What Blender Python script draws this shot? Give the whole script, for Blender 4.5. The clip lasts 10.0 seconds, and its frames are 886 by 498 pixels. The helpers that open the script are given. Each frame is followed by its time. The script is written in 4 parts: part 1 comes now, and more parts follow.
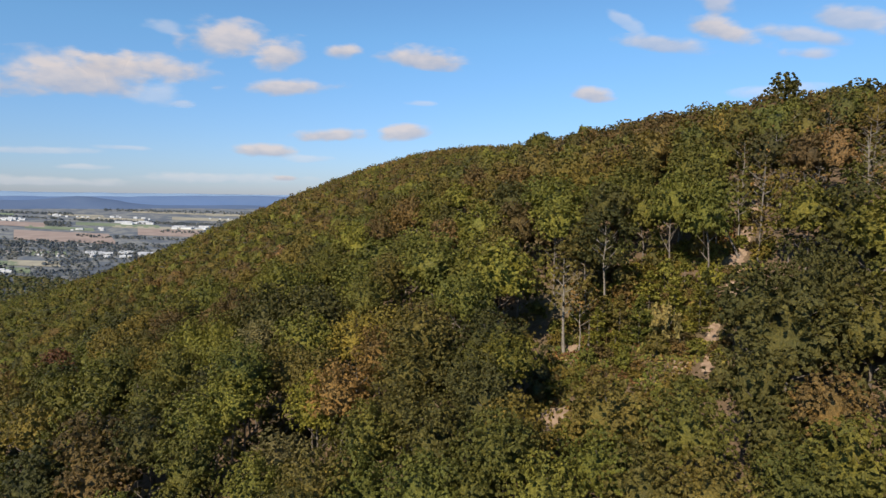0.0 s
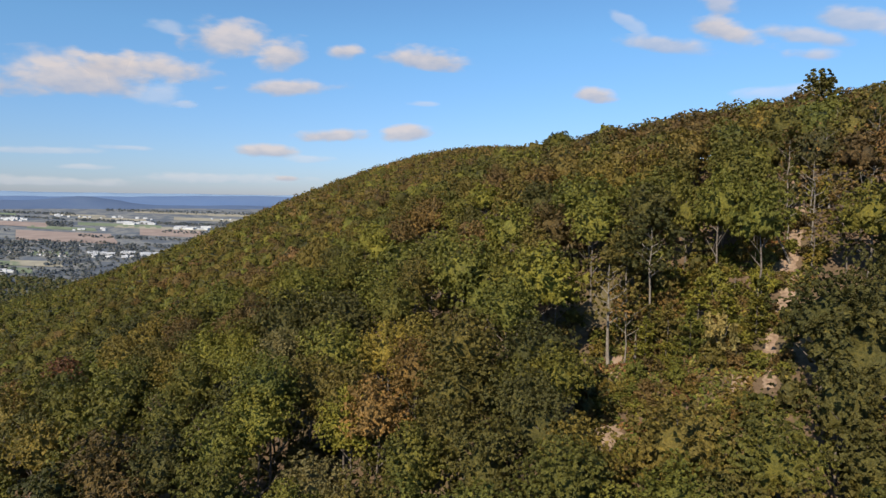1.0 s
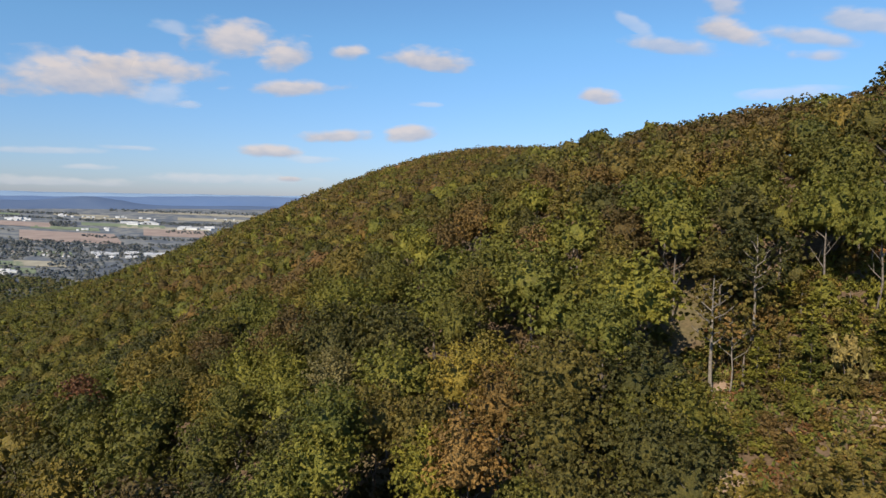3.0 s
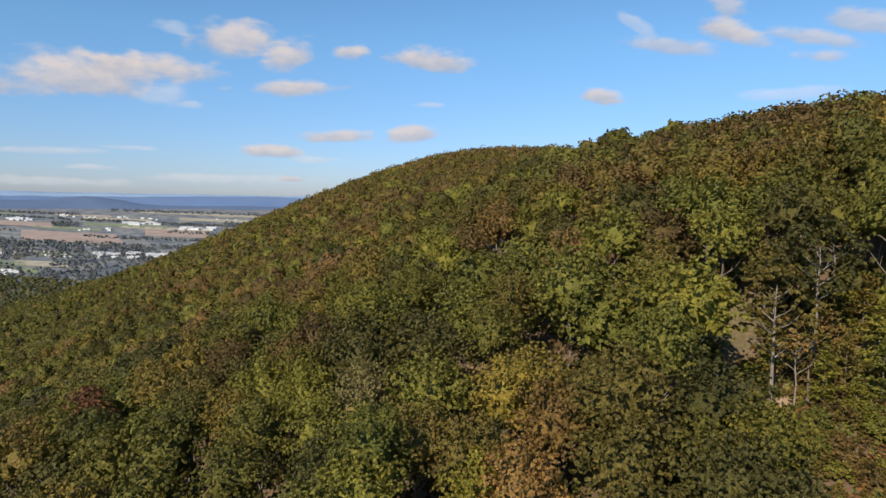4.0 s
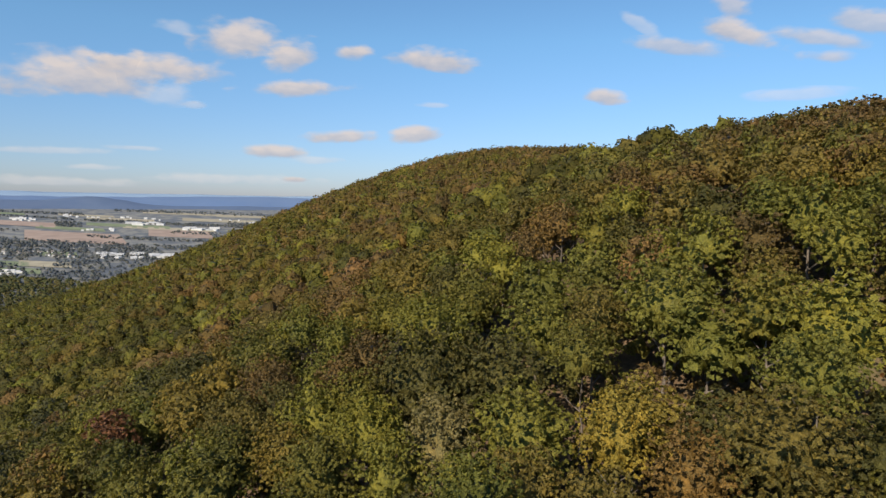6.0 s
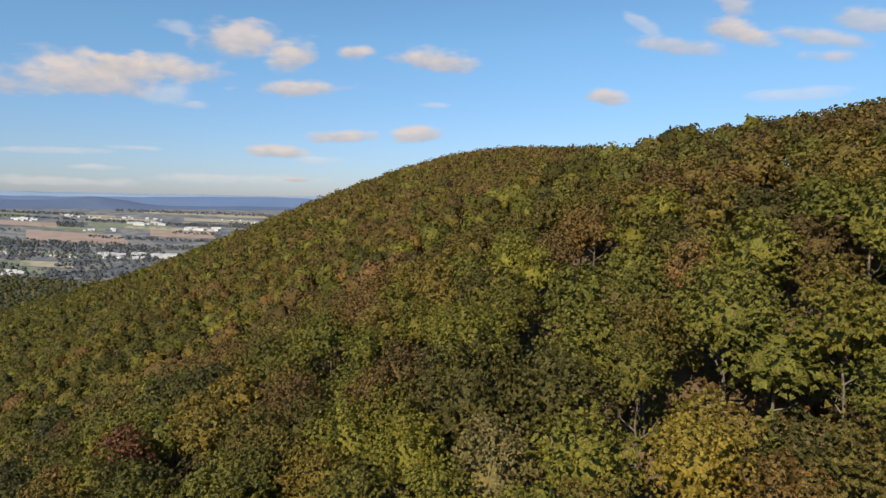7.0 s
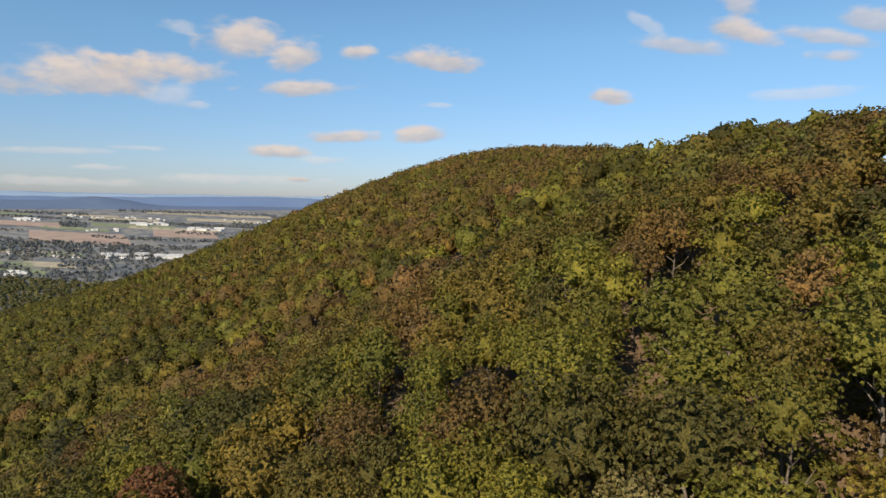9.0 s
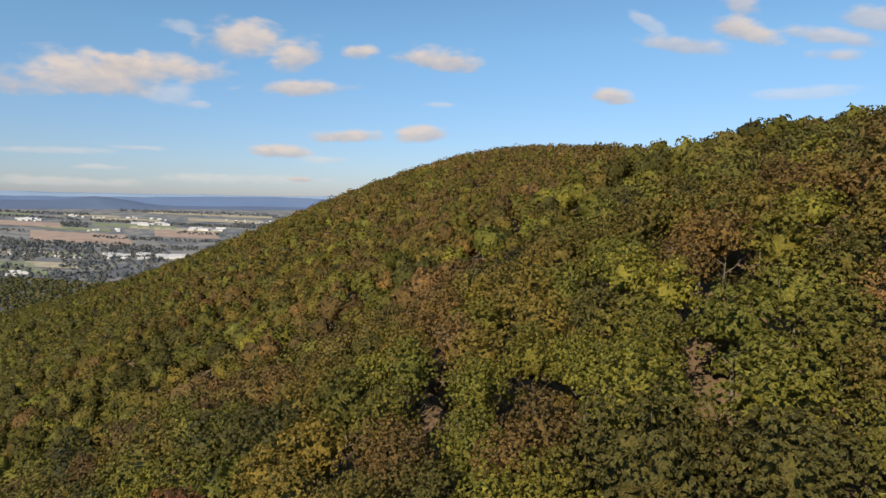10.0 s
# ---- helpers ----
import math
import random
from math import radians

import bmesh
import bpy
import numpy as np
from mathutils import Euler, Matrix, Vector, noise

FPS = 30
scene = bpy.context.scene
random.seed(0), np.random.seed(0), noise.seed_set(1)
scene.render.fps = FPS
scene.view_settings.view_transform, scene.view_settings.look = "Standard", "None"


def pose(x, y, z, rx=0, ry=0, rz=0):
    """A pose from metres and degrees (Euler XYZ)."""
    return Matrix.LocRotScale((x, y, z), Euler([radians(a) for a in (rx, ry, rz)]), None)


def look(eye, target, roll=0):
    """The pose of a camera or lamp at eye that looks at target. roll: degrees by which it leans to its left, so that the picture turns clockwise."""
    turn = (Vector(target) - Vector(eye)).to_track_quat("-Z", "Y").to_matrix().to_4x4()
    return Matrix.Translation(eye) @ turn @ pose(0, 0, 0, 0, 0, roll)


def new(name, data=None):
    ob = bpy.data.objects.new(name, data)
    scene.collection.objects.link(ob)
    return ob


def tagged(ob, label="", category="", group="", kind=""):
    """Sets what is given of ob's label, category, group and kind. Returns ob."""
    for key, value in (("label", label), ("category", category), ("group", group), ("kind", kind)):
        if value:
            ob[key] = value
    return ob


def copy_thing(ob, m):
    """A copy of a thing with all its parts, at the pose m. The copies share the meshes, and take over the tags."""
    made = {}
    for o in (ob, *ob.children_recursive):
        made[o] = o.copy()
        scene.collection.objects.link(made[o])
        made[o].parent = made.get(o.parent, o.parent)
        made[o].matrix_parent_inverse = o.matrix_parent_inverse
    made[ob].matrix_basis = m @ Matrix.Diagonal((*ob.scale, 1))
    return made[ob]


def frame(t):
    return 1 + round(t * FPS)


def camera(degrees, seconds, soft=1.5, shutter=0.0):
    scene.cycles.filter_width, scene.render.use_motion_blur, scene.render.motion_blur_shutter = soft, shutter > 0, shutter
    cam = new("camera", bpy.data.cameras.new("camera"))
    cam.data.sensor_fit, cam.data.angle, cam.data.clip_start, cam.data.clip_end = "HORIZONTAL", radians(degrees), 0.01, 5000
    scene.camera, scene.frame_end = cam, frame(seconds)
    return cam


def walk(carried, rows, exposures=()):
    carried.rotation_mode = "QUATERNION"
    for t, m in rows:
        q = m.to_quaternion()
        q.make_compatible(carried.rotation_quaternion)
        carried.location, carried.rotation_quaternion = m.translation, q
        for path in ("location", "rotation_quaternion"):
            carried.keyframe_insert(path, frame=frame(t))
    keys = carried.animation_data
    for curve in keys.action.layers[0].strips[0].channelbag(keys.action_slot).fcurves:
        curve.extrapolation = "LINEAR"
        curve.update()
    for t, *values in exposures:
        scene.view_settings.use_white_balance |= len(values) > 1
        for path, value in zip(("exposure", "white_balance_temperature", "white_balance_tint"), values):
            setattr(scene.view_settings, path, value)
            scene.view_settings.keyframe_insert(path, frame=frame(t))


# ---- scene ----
cam = camera(70.8, 10.0, soft=1.4)
PATH = [
    (0.0, look((-1.026, 0.771, -0.828), (0.253, 100.439, -8.863), 0.52)),
    (1.0, look((-5.785, 6.836, -0.798), (-4.696, 106.514, -8.740), 0.61)),
    (2.0, look((-10.331, 12.676, -0.802), (-9.424, 112.362, -8.663), 0.69)),
    (3.0, look((-14.737, 18.309, -0.794), (-14.006, 118.002, -8.589), 0.76)),
    (4.0, look((-19.070, 23.772, -0.749), (-18.508, 123.471, -8.490), 0.81)),
    (5.0, look((-23.389, 29.123, -0.657), (-22.989, 128.825, -8.356), 0.86)),
    (6.0, look((-27.744, 34.435, -0.526), (-27.499, 134.140, -8.197), 0.88)),
    (7.0, look((-32.176, 39.804, -0.382), (-32.080, 139.510, -8.037), 0.90)),
    (8.0, look((-36.721, 45.340, -0.266), (-36.766, 145.047, -7.919), 0.90)),
    (9.0, look((-41.403, 51.178, -0.239), (-41.582, 150.883, -7.904), 0.89)),
    (10.0, look((-46.241, 57.465, -0.379), (-46.547, 157.169, -8.067), 0.87)),
]
walk(cam, PATH, [(0.0, 0.28, 6950, 10), (5.0, 0.28, 7150, 10), (8.0, 0.28, 7750, 10), (10.0, 0.28, 7850, 10)])

# ---- light ----
SUN_AZ, SUN_EL = radians(211), radians(36)      # azimuth from +y towards +x
to_sun = Vector((math.sin(SUN_AZ) * math.cos(SUN_EL), math.cos(SUN_AZ) * math.cos(SUN_EL), math.sin(SUN_EL)))
world = bpy.data.worlds.new("sky")
scene.world = world
world.use_nodes = True
wn = world.node_tree.nodes
sky = wn.new("ShaderNodeTexSky")
sky.sky_type, sky.sun_disc = "NISHITA", False
sky.sun_elevation, sky.sun_rotation = SUN_EL, SUN_AZ
sky.altitude, sky.air_density, sky.dust_density, sky.ozone_density = 300, 1.0, 0.5, 3.0
wn["Background"].inputs[1].default_value = 0.094
# autumn air: a deep blue above, paler and greyer towards the horizon
up = wn.new("ShaderNodeSeparateXYZ")
world.node_tree.links.new(wn.new("ShaderNodeTexCoord").outputs["Generated"], up.inputs[0])
lift = wn.new("ShaderNodeMapRange")
lift.inputs[1].default_value, lift.inputs[2].default_value = 0.0, 0.24
world.node_tree.links.new(up.outputs[2], lift.inputs[0])
air = wn.new("ShaderNodeMix")
air.data_type = "RGBA"
air.inputs[6].default_value, air.inputs[7].default_value = (0.66, 0.76, 1.16, 1), (0.78, 1.16, 1.40, 1)
world.node_tree.links.new(lift.outputs[0], air.inputs[0])
tint = wn.new("ShaderNodeMix")
tint.data_type, tint.blend_type, tint.inputs[0].default_value = "RGBA", "MULTIPLY", 1.0
world.node_tree.links.new(air.outputs[2], tint.inputs[7])
world.node_tree.links.new(sky.outputs[0], tint.inputs[6])
world.node_tree.links.new(tint.outputs[2], wn["Background"].inputs[0])
sun = bpy.data.lights.new("sun", "SUN")
sun.energy, sun.angle, sun.color = 5.0, radians(0.55), (1.0, 0.93, 0.80)
new("sun", sun).matrix_world = look((0, 0, 400), Vector((0, 0, 400)) - to_sun)


# ---- node helpers ----
def material(name):
    m = bpy.data.materials.new(name)
    m.use_nodes = True
    nt = m.node_tree
    return m, nt.nodes, nt.links, nt.nodes["Principled BSDF"]


def noise_node(nodes, links, scale, detail=4.0, vector=None, rough=0.55):
    n = nodes.new("ShaderNodeTexNoise")
    n.inputs["Scale"].default_value = scale
    n.inputs["Detail"].default_value = detail
    n.inputs["Roughness"].default_value = rough
    if vector is None:
        vector = nodes.new("ShaderNodeNewGeometry").outputs["Position"]
    links.new(vector, n.inputs["Vector"])
    return n.outputs["Fac"]


def ramp(nodes, links, fac, stops):
    r = nodes.new("ShaderNodeValToRGB")
    while len(r.color_ramp.elements) < len(stops):
        r.color_ramp.elements.new(0.5)
    for e, (p, c) in zip(r.color_ramp.elements, stops):
        e.position, e.color = p, (*c, 1)
    links.new(fac, r.inputs[0])
    return r.outputs[0]


def mix(nodes, links, fac, a, b, mode="MIX"):
    n = nodes.new("ShaderNodeMix")
    n.data_type, n.blend_type = "RGBA", mode
    for sock, v in ((n.inputs[0], fac), (n.inputs[6], a), (n.inputs[7], b)):
        if isinstance(v, bpy.types.NodeSocket):
            links.new(v, sock)
        elif isinstance(v, (int, float)):
            sock.default_value = v
        else:
            sock.default_value = (*v, 1)
    return n.outputs[2]


def calc(nodes, links, op, a, b=0.0):
    n = nodes.new("ShaderNodeMath")
    n.operation = op
    for sock, v in zip(n.inputs, (a, b)):
        if isinstance(v, bpy.types.NodeSocket):
            links.new(v, sock)
        else:
            sock.default_value = v
    return n.outputs[0]


def bump(nodes, links, p, height, strength, distance):
    b = nodes.new("ShaderNodeBump")
    b.inputs["Strength"].default_value, b.inputs["Distance"].default_value = strength, distance
    links.new(height, b.inputs["Height"])
    links.new(b.outputs[0], p.inputs["Normal"])


def leaf_material(name, colour=None, spread=0.7, gloss=0.30, grain=3.0):
    """Foliage: a base colour, or the colour stored tree by tree in the attribute tint; each leaf spray differs a little."""
    m, n, l, p = material(name)
    if colour is None:
        a = n.new("ShaderNodeAttribute")
        a.attribute_name = "tint"
        base = a.outputs["Color"]
    else:
        info = n.new("ShaderNodeObjectInfo")
        shift = ramp(n, l, info.outputs["Random"], [(0.0, (0.70, 0.76, 0.76)), (0.5, (1.0, 1.0, 1.0)), (1.0, (1.26, 1.2, 1.0))])
        base = mix(n, l, 1.0, colour, shift, "MULTIPLY")
    island = n.new("ShaderNodeNewGeometry").outputs["Random Per Island"]
    leafy = ramp(n, l, island, [(0.0, (1 - 0.24 * spread,) * 3), (0.5, (1.0, 1.0, 1.0)), (0.85, (1 + 0.15 * spread, 1 + 0.13 * spread, 1.0)), (1.0, (1 + 0.45 * spread, 1 + 0.38 * spread, 1.05))])
    col = mix(n, l, 1.0, base, leafy, "MULTIPLY")
    patch = ramp(n, l, noise_node(n, l, 0.35, 3.0), [(0.3, (0.86, 0.90, 0.9)), (0.7, (1.15, 1.07, 0.95))])
    col = mix(n, l, 1.0, col, patch, "MULTIPLY")
    sprays = noise_node(n, l, grain, 3.0, rough=0.65)
    col = mix(n, l, 1.0, col, ramp(n, l, sprays, [(0.34, (0.58, 0.62, 0.64)), (0.66, (1.36, 1.30, 1.18))]), "MULTIPLY")
    l.new(col, p.inputs["Base Color"])
    bump(n, l, p, sprays, 1.0, 1.3 / grain)
    p.inputs["Roughness"].default_value = 0.5
    p.inputs["Specular IOR Level"].default_value = gloss
    t = n.new("ShaderNodeBsdfTranslucent")
    l.new(mix(n, l, 1.0, col, (1.1, 1.25, 0.5), "MULTIPLY"), t.inputs[0])
    s = n.new("ShaderNodeMixShader")
    s.inputs[0].default_value = 0.22
    l.new(p.outputs[0], s.inputs[1])
    l.new(t.outputs[0], s.inputs[2])
    l.new(s.outputs[0], n["Material Output"].inputs[0])
    return m


SPECIES = {
    "dark": ((0.090, 0.086, 0.029), "dark green broadleaf tree with a dense lumpy crown"),
    "green": ((0.125, 0.123, 0.031), "mid-green oak with a rounded lumpy crown"),
    "bright": ((0.160, 0.163, 0.039), "fresh green oak with a broad layered crown"),
    "lime": ((0.172, 0.172, 0.039), "yellow-green broadleaf tree with a broad crown"),
    "olive": ((0.162, 0.132, 0.039), "olive oak starting to turn in autumn"),
    "pale": ((0.210, 0.182, 0.088), "pale grey-green tree with a small crown"),
    "gold": ((0.216, 0.179, 0.047), "golden yellow autumn tree among green oaks"),
    "tan": ((0.220, 0.144, 0.066), "tan-brown autumn tree with thin foliage"),
    "rust": ((0.151, 0.103, 0.044), "rust-brown autumn oak with a rounded crown"),
    "red": ((0.170, 0.080, 0.046), "small dull red autumn maple"),
}
LEAF = {k: leaf_material("leaf_" + k, (c[0] * 1.05, c[1], c[2] * 0.92)) for k, (c, _) in SPECIES.items()}
LEAF_MIXED = leaf_material("leaf_mixed", grain=2.8)
LEAF_FAR = leaf_material("leaf_far", None, 0.5, 0.12, 1.0)


def bark_material(name, dark, light):
    m, n, l, p = material(name)
    f = noise_node(n, l, 3.0, 6.0)
    l.new(ramp(n, l, f, [(0.3, dark), (0.7, light)]), p.inputs["Base Color"])
    p.inputs["Roughness"].default_value = 0.9
    bump(n, l, p, f, 0.6, 0.05)
    return m


BARK = bark_material("bark", (0.07, 0.055, 0.045), (0.20, 0.165, 0.135))
BARK_PALE = bark_material("bark_pale", (0.12, 0.10, 0.08), (0.27, 0.23, 0.19))


def ground_material():
    """Leaf litter and soil on the hill, rough pasture and dark woodland in the valley, blued there by painted haze."""
    m, n, l, p = material("ground")
    fine = noise_node(n, l, 1.6, 8.0, rough=0.7)
    wide = noise_node(n, l, 0.06, 4.0)
    litter = ramp(n, l, fine, [(0.25, (0.055, 0.036, 0.021)), (0.5, (0.115, 0.072, 0.04)), (0.75, (0.20, 0.132, 0.08))])
    moss = ramp(n, l, fine, [(0.3, (0.07, 0.075, 0.025)), (0.7, (0.16, 0.15, 0.06))])
    hill = mix(n, l, ramp(n, l, wide, [(0.52, (0, 0, 0)), (0.75, (0.7, 0.7, 0.7))]), litter, moss)
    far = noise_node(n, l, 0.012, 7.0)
    hazed_plain = ramp(n, l, far, [(0.38, (0.08, 0.092, 0.112)), (0.48, (0.11, 0.122, 0.138)), (0.56, (0.20, 0.195, 0.18)), (0.66, (0.09, 0.10, 0.118))])
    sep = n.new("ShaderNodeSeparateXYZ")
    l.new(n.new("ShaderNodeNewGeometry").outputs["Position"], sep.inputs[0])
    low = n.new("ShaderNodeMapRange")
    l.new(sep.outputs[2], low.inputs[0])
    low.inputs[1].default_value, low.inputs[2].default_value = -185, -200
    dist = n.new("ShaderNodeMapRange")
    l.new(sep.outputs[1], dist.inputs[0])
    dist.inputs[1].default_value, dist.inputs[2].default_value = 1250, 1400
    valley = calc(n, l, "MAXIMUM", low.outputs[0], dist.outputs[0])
    l.new(mix(n, l, valley, hill, hazed_plain), p.inputs["Base Color"])
    p.inputs["Roughness"].default_value = 0.95
    bump(n, l, p, fine, 0.3, 0.06)
    return m


def soil_material():
    m, n, l, p = material("trail_soil")
    f = noise_node(n, l, 1.1, 8.0, rough=0.7)
    l.new(ramp(n, l, f, [(0.3, (0.15, 0.092, 0.06)), (0.5, (0.27, 0.18, 0.12)), (0.7, (0.37, 0.265, 0.18))]), p.inputs["Base Color"])
    p.inputs["Roughness"].default_value = 0.95
    bump(n, l, p, f, 0.4, 0.06)
    return m


def plain_material(name, a, b, scale, rough=0.9):
    m, n, l, p = material(name)
    l.new(ramp(n, l, noise_node(n, l, scale, 5.0), [(0.35, a), (0.65, b)]), p.inputs["Base Color"])
    p.inputs["Roughness"].default_value = rough
    return m


GROUND, SOIL = ground_material(), soil_material()
FIELD = {
    "plough": plain_material("ploughed_field", (0.25, 0.18, 0.15), (0.32, 0.24, 0.20), 0.02),
    "stubble": plain_material("stubble_field", (0.26, 0.23, 0.17), (0.34, 0.30, 0.22), 0.02),
    "meadow": plain_material("meadow", (0.13, 0.16, 0.09), (0.18, 0.21, 0.12), 0.02),
}
WHITE_WALL = plain_material("white_cladding", (0.46, 0.46, 0.47), (0.58, 0.58, 0.58), 0.05, 0.6)
GREY_ROOF = plain_material("light_roof", (0.36, 0.36, 0.38), (0.52, 0.52, 0.53), 0.05, 0.5)
DARK_ROOF = plain_material("dark_roof", (0.12, 0.11, 0.11), (0.20, 0.18, 0.17), 0.3, 0.8)
# wooded hills; distance haze is painted into their colour, paler blue farther off
RIDGE = [plain_material("hazy_ridge_near", (0.065, 0.105, 0.195), (0.08, 0.12, 0.205), 0.006),
         plain_material("hazy_ridge_mid", (0.085, 0.145, 0.275), (0.10, 0.16, 0.285), 0.004),
         plain_material("hazy_ridge_far", (0.19, 0.28, 0.41), (0.20, 0.29, 0.42), 0.003)]

# ---- the lie of the land ----
# Broad swells of the mountain, then the folds of the near slope and of the middle distance:
# each number is the height in metres of one smooth hump in an even field of them.
BROAD = [8.5, -2.3, 46.6, 31.4, 85.3, 54.0, 13.3, -10.8, 34.4, -62.1, 74.5, 11.6, -6.9, -5.9, 1.1, 117.8, 100.3, -39.3, -10.3, 37.4, -2.7, 56.1, -53.1, 65.7, 12.5, 9.3, -13.5, 51.7, 119.0, -11.7, -9.4, -0.1, 109.0, 43.5, 63.6, -38.4, 33.2, 39.9, -44.4, 55.9, 79.1, 52.1, -61.5, 26.0, 26.1, 101.6, 45.0, -24.0]
NEAR = [2.4, -3.3, 8.7, -20.3, 0.6, 7.2, -3.4, 8.2, -3.3, 7.8, 2.8, 0.7, -11.0, -1.1, -5.9, 1.6, 3.3, 4.2, 1.8, 4.1, -0.6, -7.5, -0.7, -5.7, -2.2]
MIDDLE = [-10.2, -10.5, 4.4, 13.4, 2.2, -10.9, 4.0, -17.9, 9.2, -6.9, 10.4, 9.4, 10.7, 13.2, -9.9, 24.5]
CANOPY = 14.0            # mean height of the crowns' outer surface above the ground


def humps(heights, x0, y0, dx, dy, across, size):
    k = np.arange(len(heights))
    return np.stack([np.array(heights), x0 + dx * (k % across), y0 + dy * (k // across), np.full(len(k), 2.0 * size * size)])


HUMPS = np.concatenate([humps(BROAD, -700, -200, 220, 200, 6, 190.0), humps(NEAR, -85, 25, 42, 40, 5, 38.0), humps(MIDDLE, -180, 220, 100, 100, 4, 85.0)], 1)


def ground_height(x, y):
    x, y = np.asarray(x, float)[..., None], np.asarray(y, float)[..., None]
    z = (HUMPS[0] * np.exp(-((x - HUMPS[1]) ** 2 + (y - HUMPS[2]) ** 2) / HUMPS[3])).sum(-1)
    s = np.clip((np.hypot(x, y)[..., 0] - 1400) / 3100, 0, 1)
    return z - 205 - CANOPY + 150 * s * s * (3 - 2 * s)


def height(x, y):
    return float(ground_height(x, y))


def axis(bands):
    out = []
    for a, b, step in bands:
        out += list(np.arange(a, b, step))
    return np.array(out + [bands[-1][1]])


def mesh_from(name, verts, faces, mat, smooth=True):
    me = bpy.data.meshes.new(name)
    me.from_pydata(verts, [], faces)
    me.materials.append(mat)
    me.polygons.foreach_set("use_smooth", [smooth] * len(me.polygons))
    me.update()
    return me


def part(name, me, parent, label=""):
    ob = new(name, me)
    ob.parent = parent
    return tagged(ob, label)


def grid_faces(nx, ny):
    return [(j * nx + i, j * nx + i + 1, (j + 1) * nx + i + 1, (j + 1) * nx + i) for j in range(ny - 1) for i in range(nx - 1)]


def make_ground():
    gx = axis([(-4900, -1000, 195), (-1000, -400, 40), (-400, -150, 15), (-150, 150, 4), (150, 400, 15), (400, 1000, 40), (1000, 4900, 195)])
    gy = axis([(-4900, -800, 205), (-800, -100, 50), (-100, 220, 4), (220, 600, 14), (600, 1300, 35), (1300, 4900, 100)])
    X, Y = np.meshgrid(gx, gy)
    Z = ground_height(X, Y)
    verts = np.stack([X, Y, Z], -1).reshape(-1, 3).tolist()
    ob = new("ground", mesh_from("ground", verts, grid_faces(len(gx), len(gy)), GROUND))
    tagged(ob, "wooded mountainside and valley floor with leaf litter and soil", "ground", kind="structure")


make_ground()


def drape(name, polyline, widths, mat, label, category, lift=0.05):
    """A strip that follows the ground along a line, with uneven edges."""
    rng = np.random.default_rng(5)
    pts = [Vector(p) for p in polyline]
    rows = []
    for k in range(len(pts) - 1):
        for s in np.arange(0, 1, 0.05):
            rows.append((pts[k].lerp(pts[k + 1], s), widths[k] + (widths[k + 1] - widths[k]) * s, (pts[k + 1] - pts[k]).normalized()))
    verts, nx = [], 7
    for c, w, d in rows:
        side = Vector((d.y, -d.x))
        a, b = -w * rng.uniform(0.75, 1.2), w * rng.uniform(0.75, 1.2)
        for i in range(nx):
            q = c + side * (a + (b - a) * i / (nx - 1))
            edge = -0.25 if i in (0, nx - 1) else lift + rng.uniform(-0.03, 0.05)
            verts.append((q.x, q.y, height(q.x, q.y) + edge))
    ob = new(name, mesh_from(name, verts, grid_faces(nx, len(rows)), mat))
    tagged(ob, label, category, kind="structure")


drape("trail", [(34, 79), (37.5, 86), (43.5, 93), (48, 101), (53, 108), (60, 119), (66, 134)], [0.9, 0.9, 1.4, 1.4, 1.3, 1.0, 0.8], SOIL, "bare sandy trail worn into the hillside between trees", "trail", 0.12)
drape("bare_ground", [(13, 73), (14.5, 79), (16, 84)], [2.6, 2.4, 0.8], SOIL, "patch of bare sandy soil in a small clearing", "bare ground", 0.12)
drape("bare_ground", [(18, 88), (20, 93), (23, 99)], [0.9, 1.5, 0.8], SOIL, "strip of bare reddish soil beside a dead tree", "bare ground", 0.12)
drape("bare_ground", [(30, 78), (32, 82), (33, 85)], [1.2, 1.7, 0.8], SOIL, "small patch of bare soil among shrubs", "bare ground", 0.12)

# ---- trees ----
def tube(points, radii, sides=6):
    """Vertices and faces of a tapered round limb along a line of points."""
    verts, faces = [], []
    for k, (p, r) in enumerate(zip(points, radii)):
        d = (Vector(points[min(k + 1, len(points) - 1)]) - Vector(points[max(k - 1, 0)])).normalized()
        u = d.orthogonal().normalized()
        v = d.cross(u)
        for i in range(sides):
            a = 2 * math.pi * i / sides
            verts.append(tuple(Vector(p) + (u * math.cos(a) + v * math.sin(a)) * r))
    for k in range(len(points) - 1):
        for i in range(sides):
            j = (i + 1) % sides
            faces.append((k * sides + i, k * sides + j, (k + 1) * sides + j, (k + 1) * sides + i))
    return verts, faces


def joined(pieces):
    verts, faces = [], []
    for v, f in pieces:
        o = len(verts)
        verts += v
        faces += [tuple(i + o for i in q) for q in f]
    return verts, faces


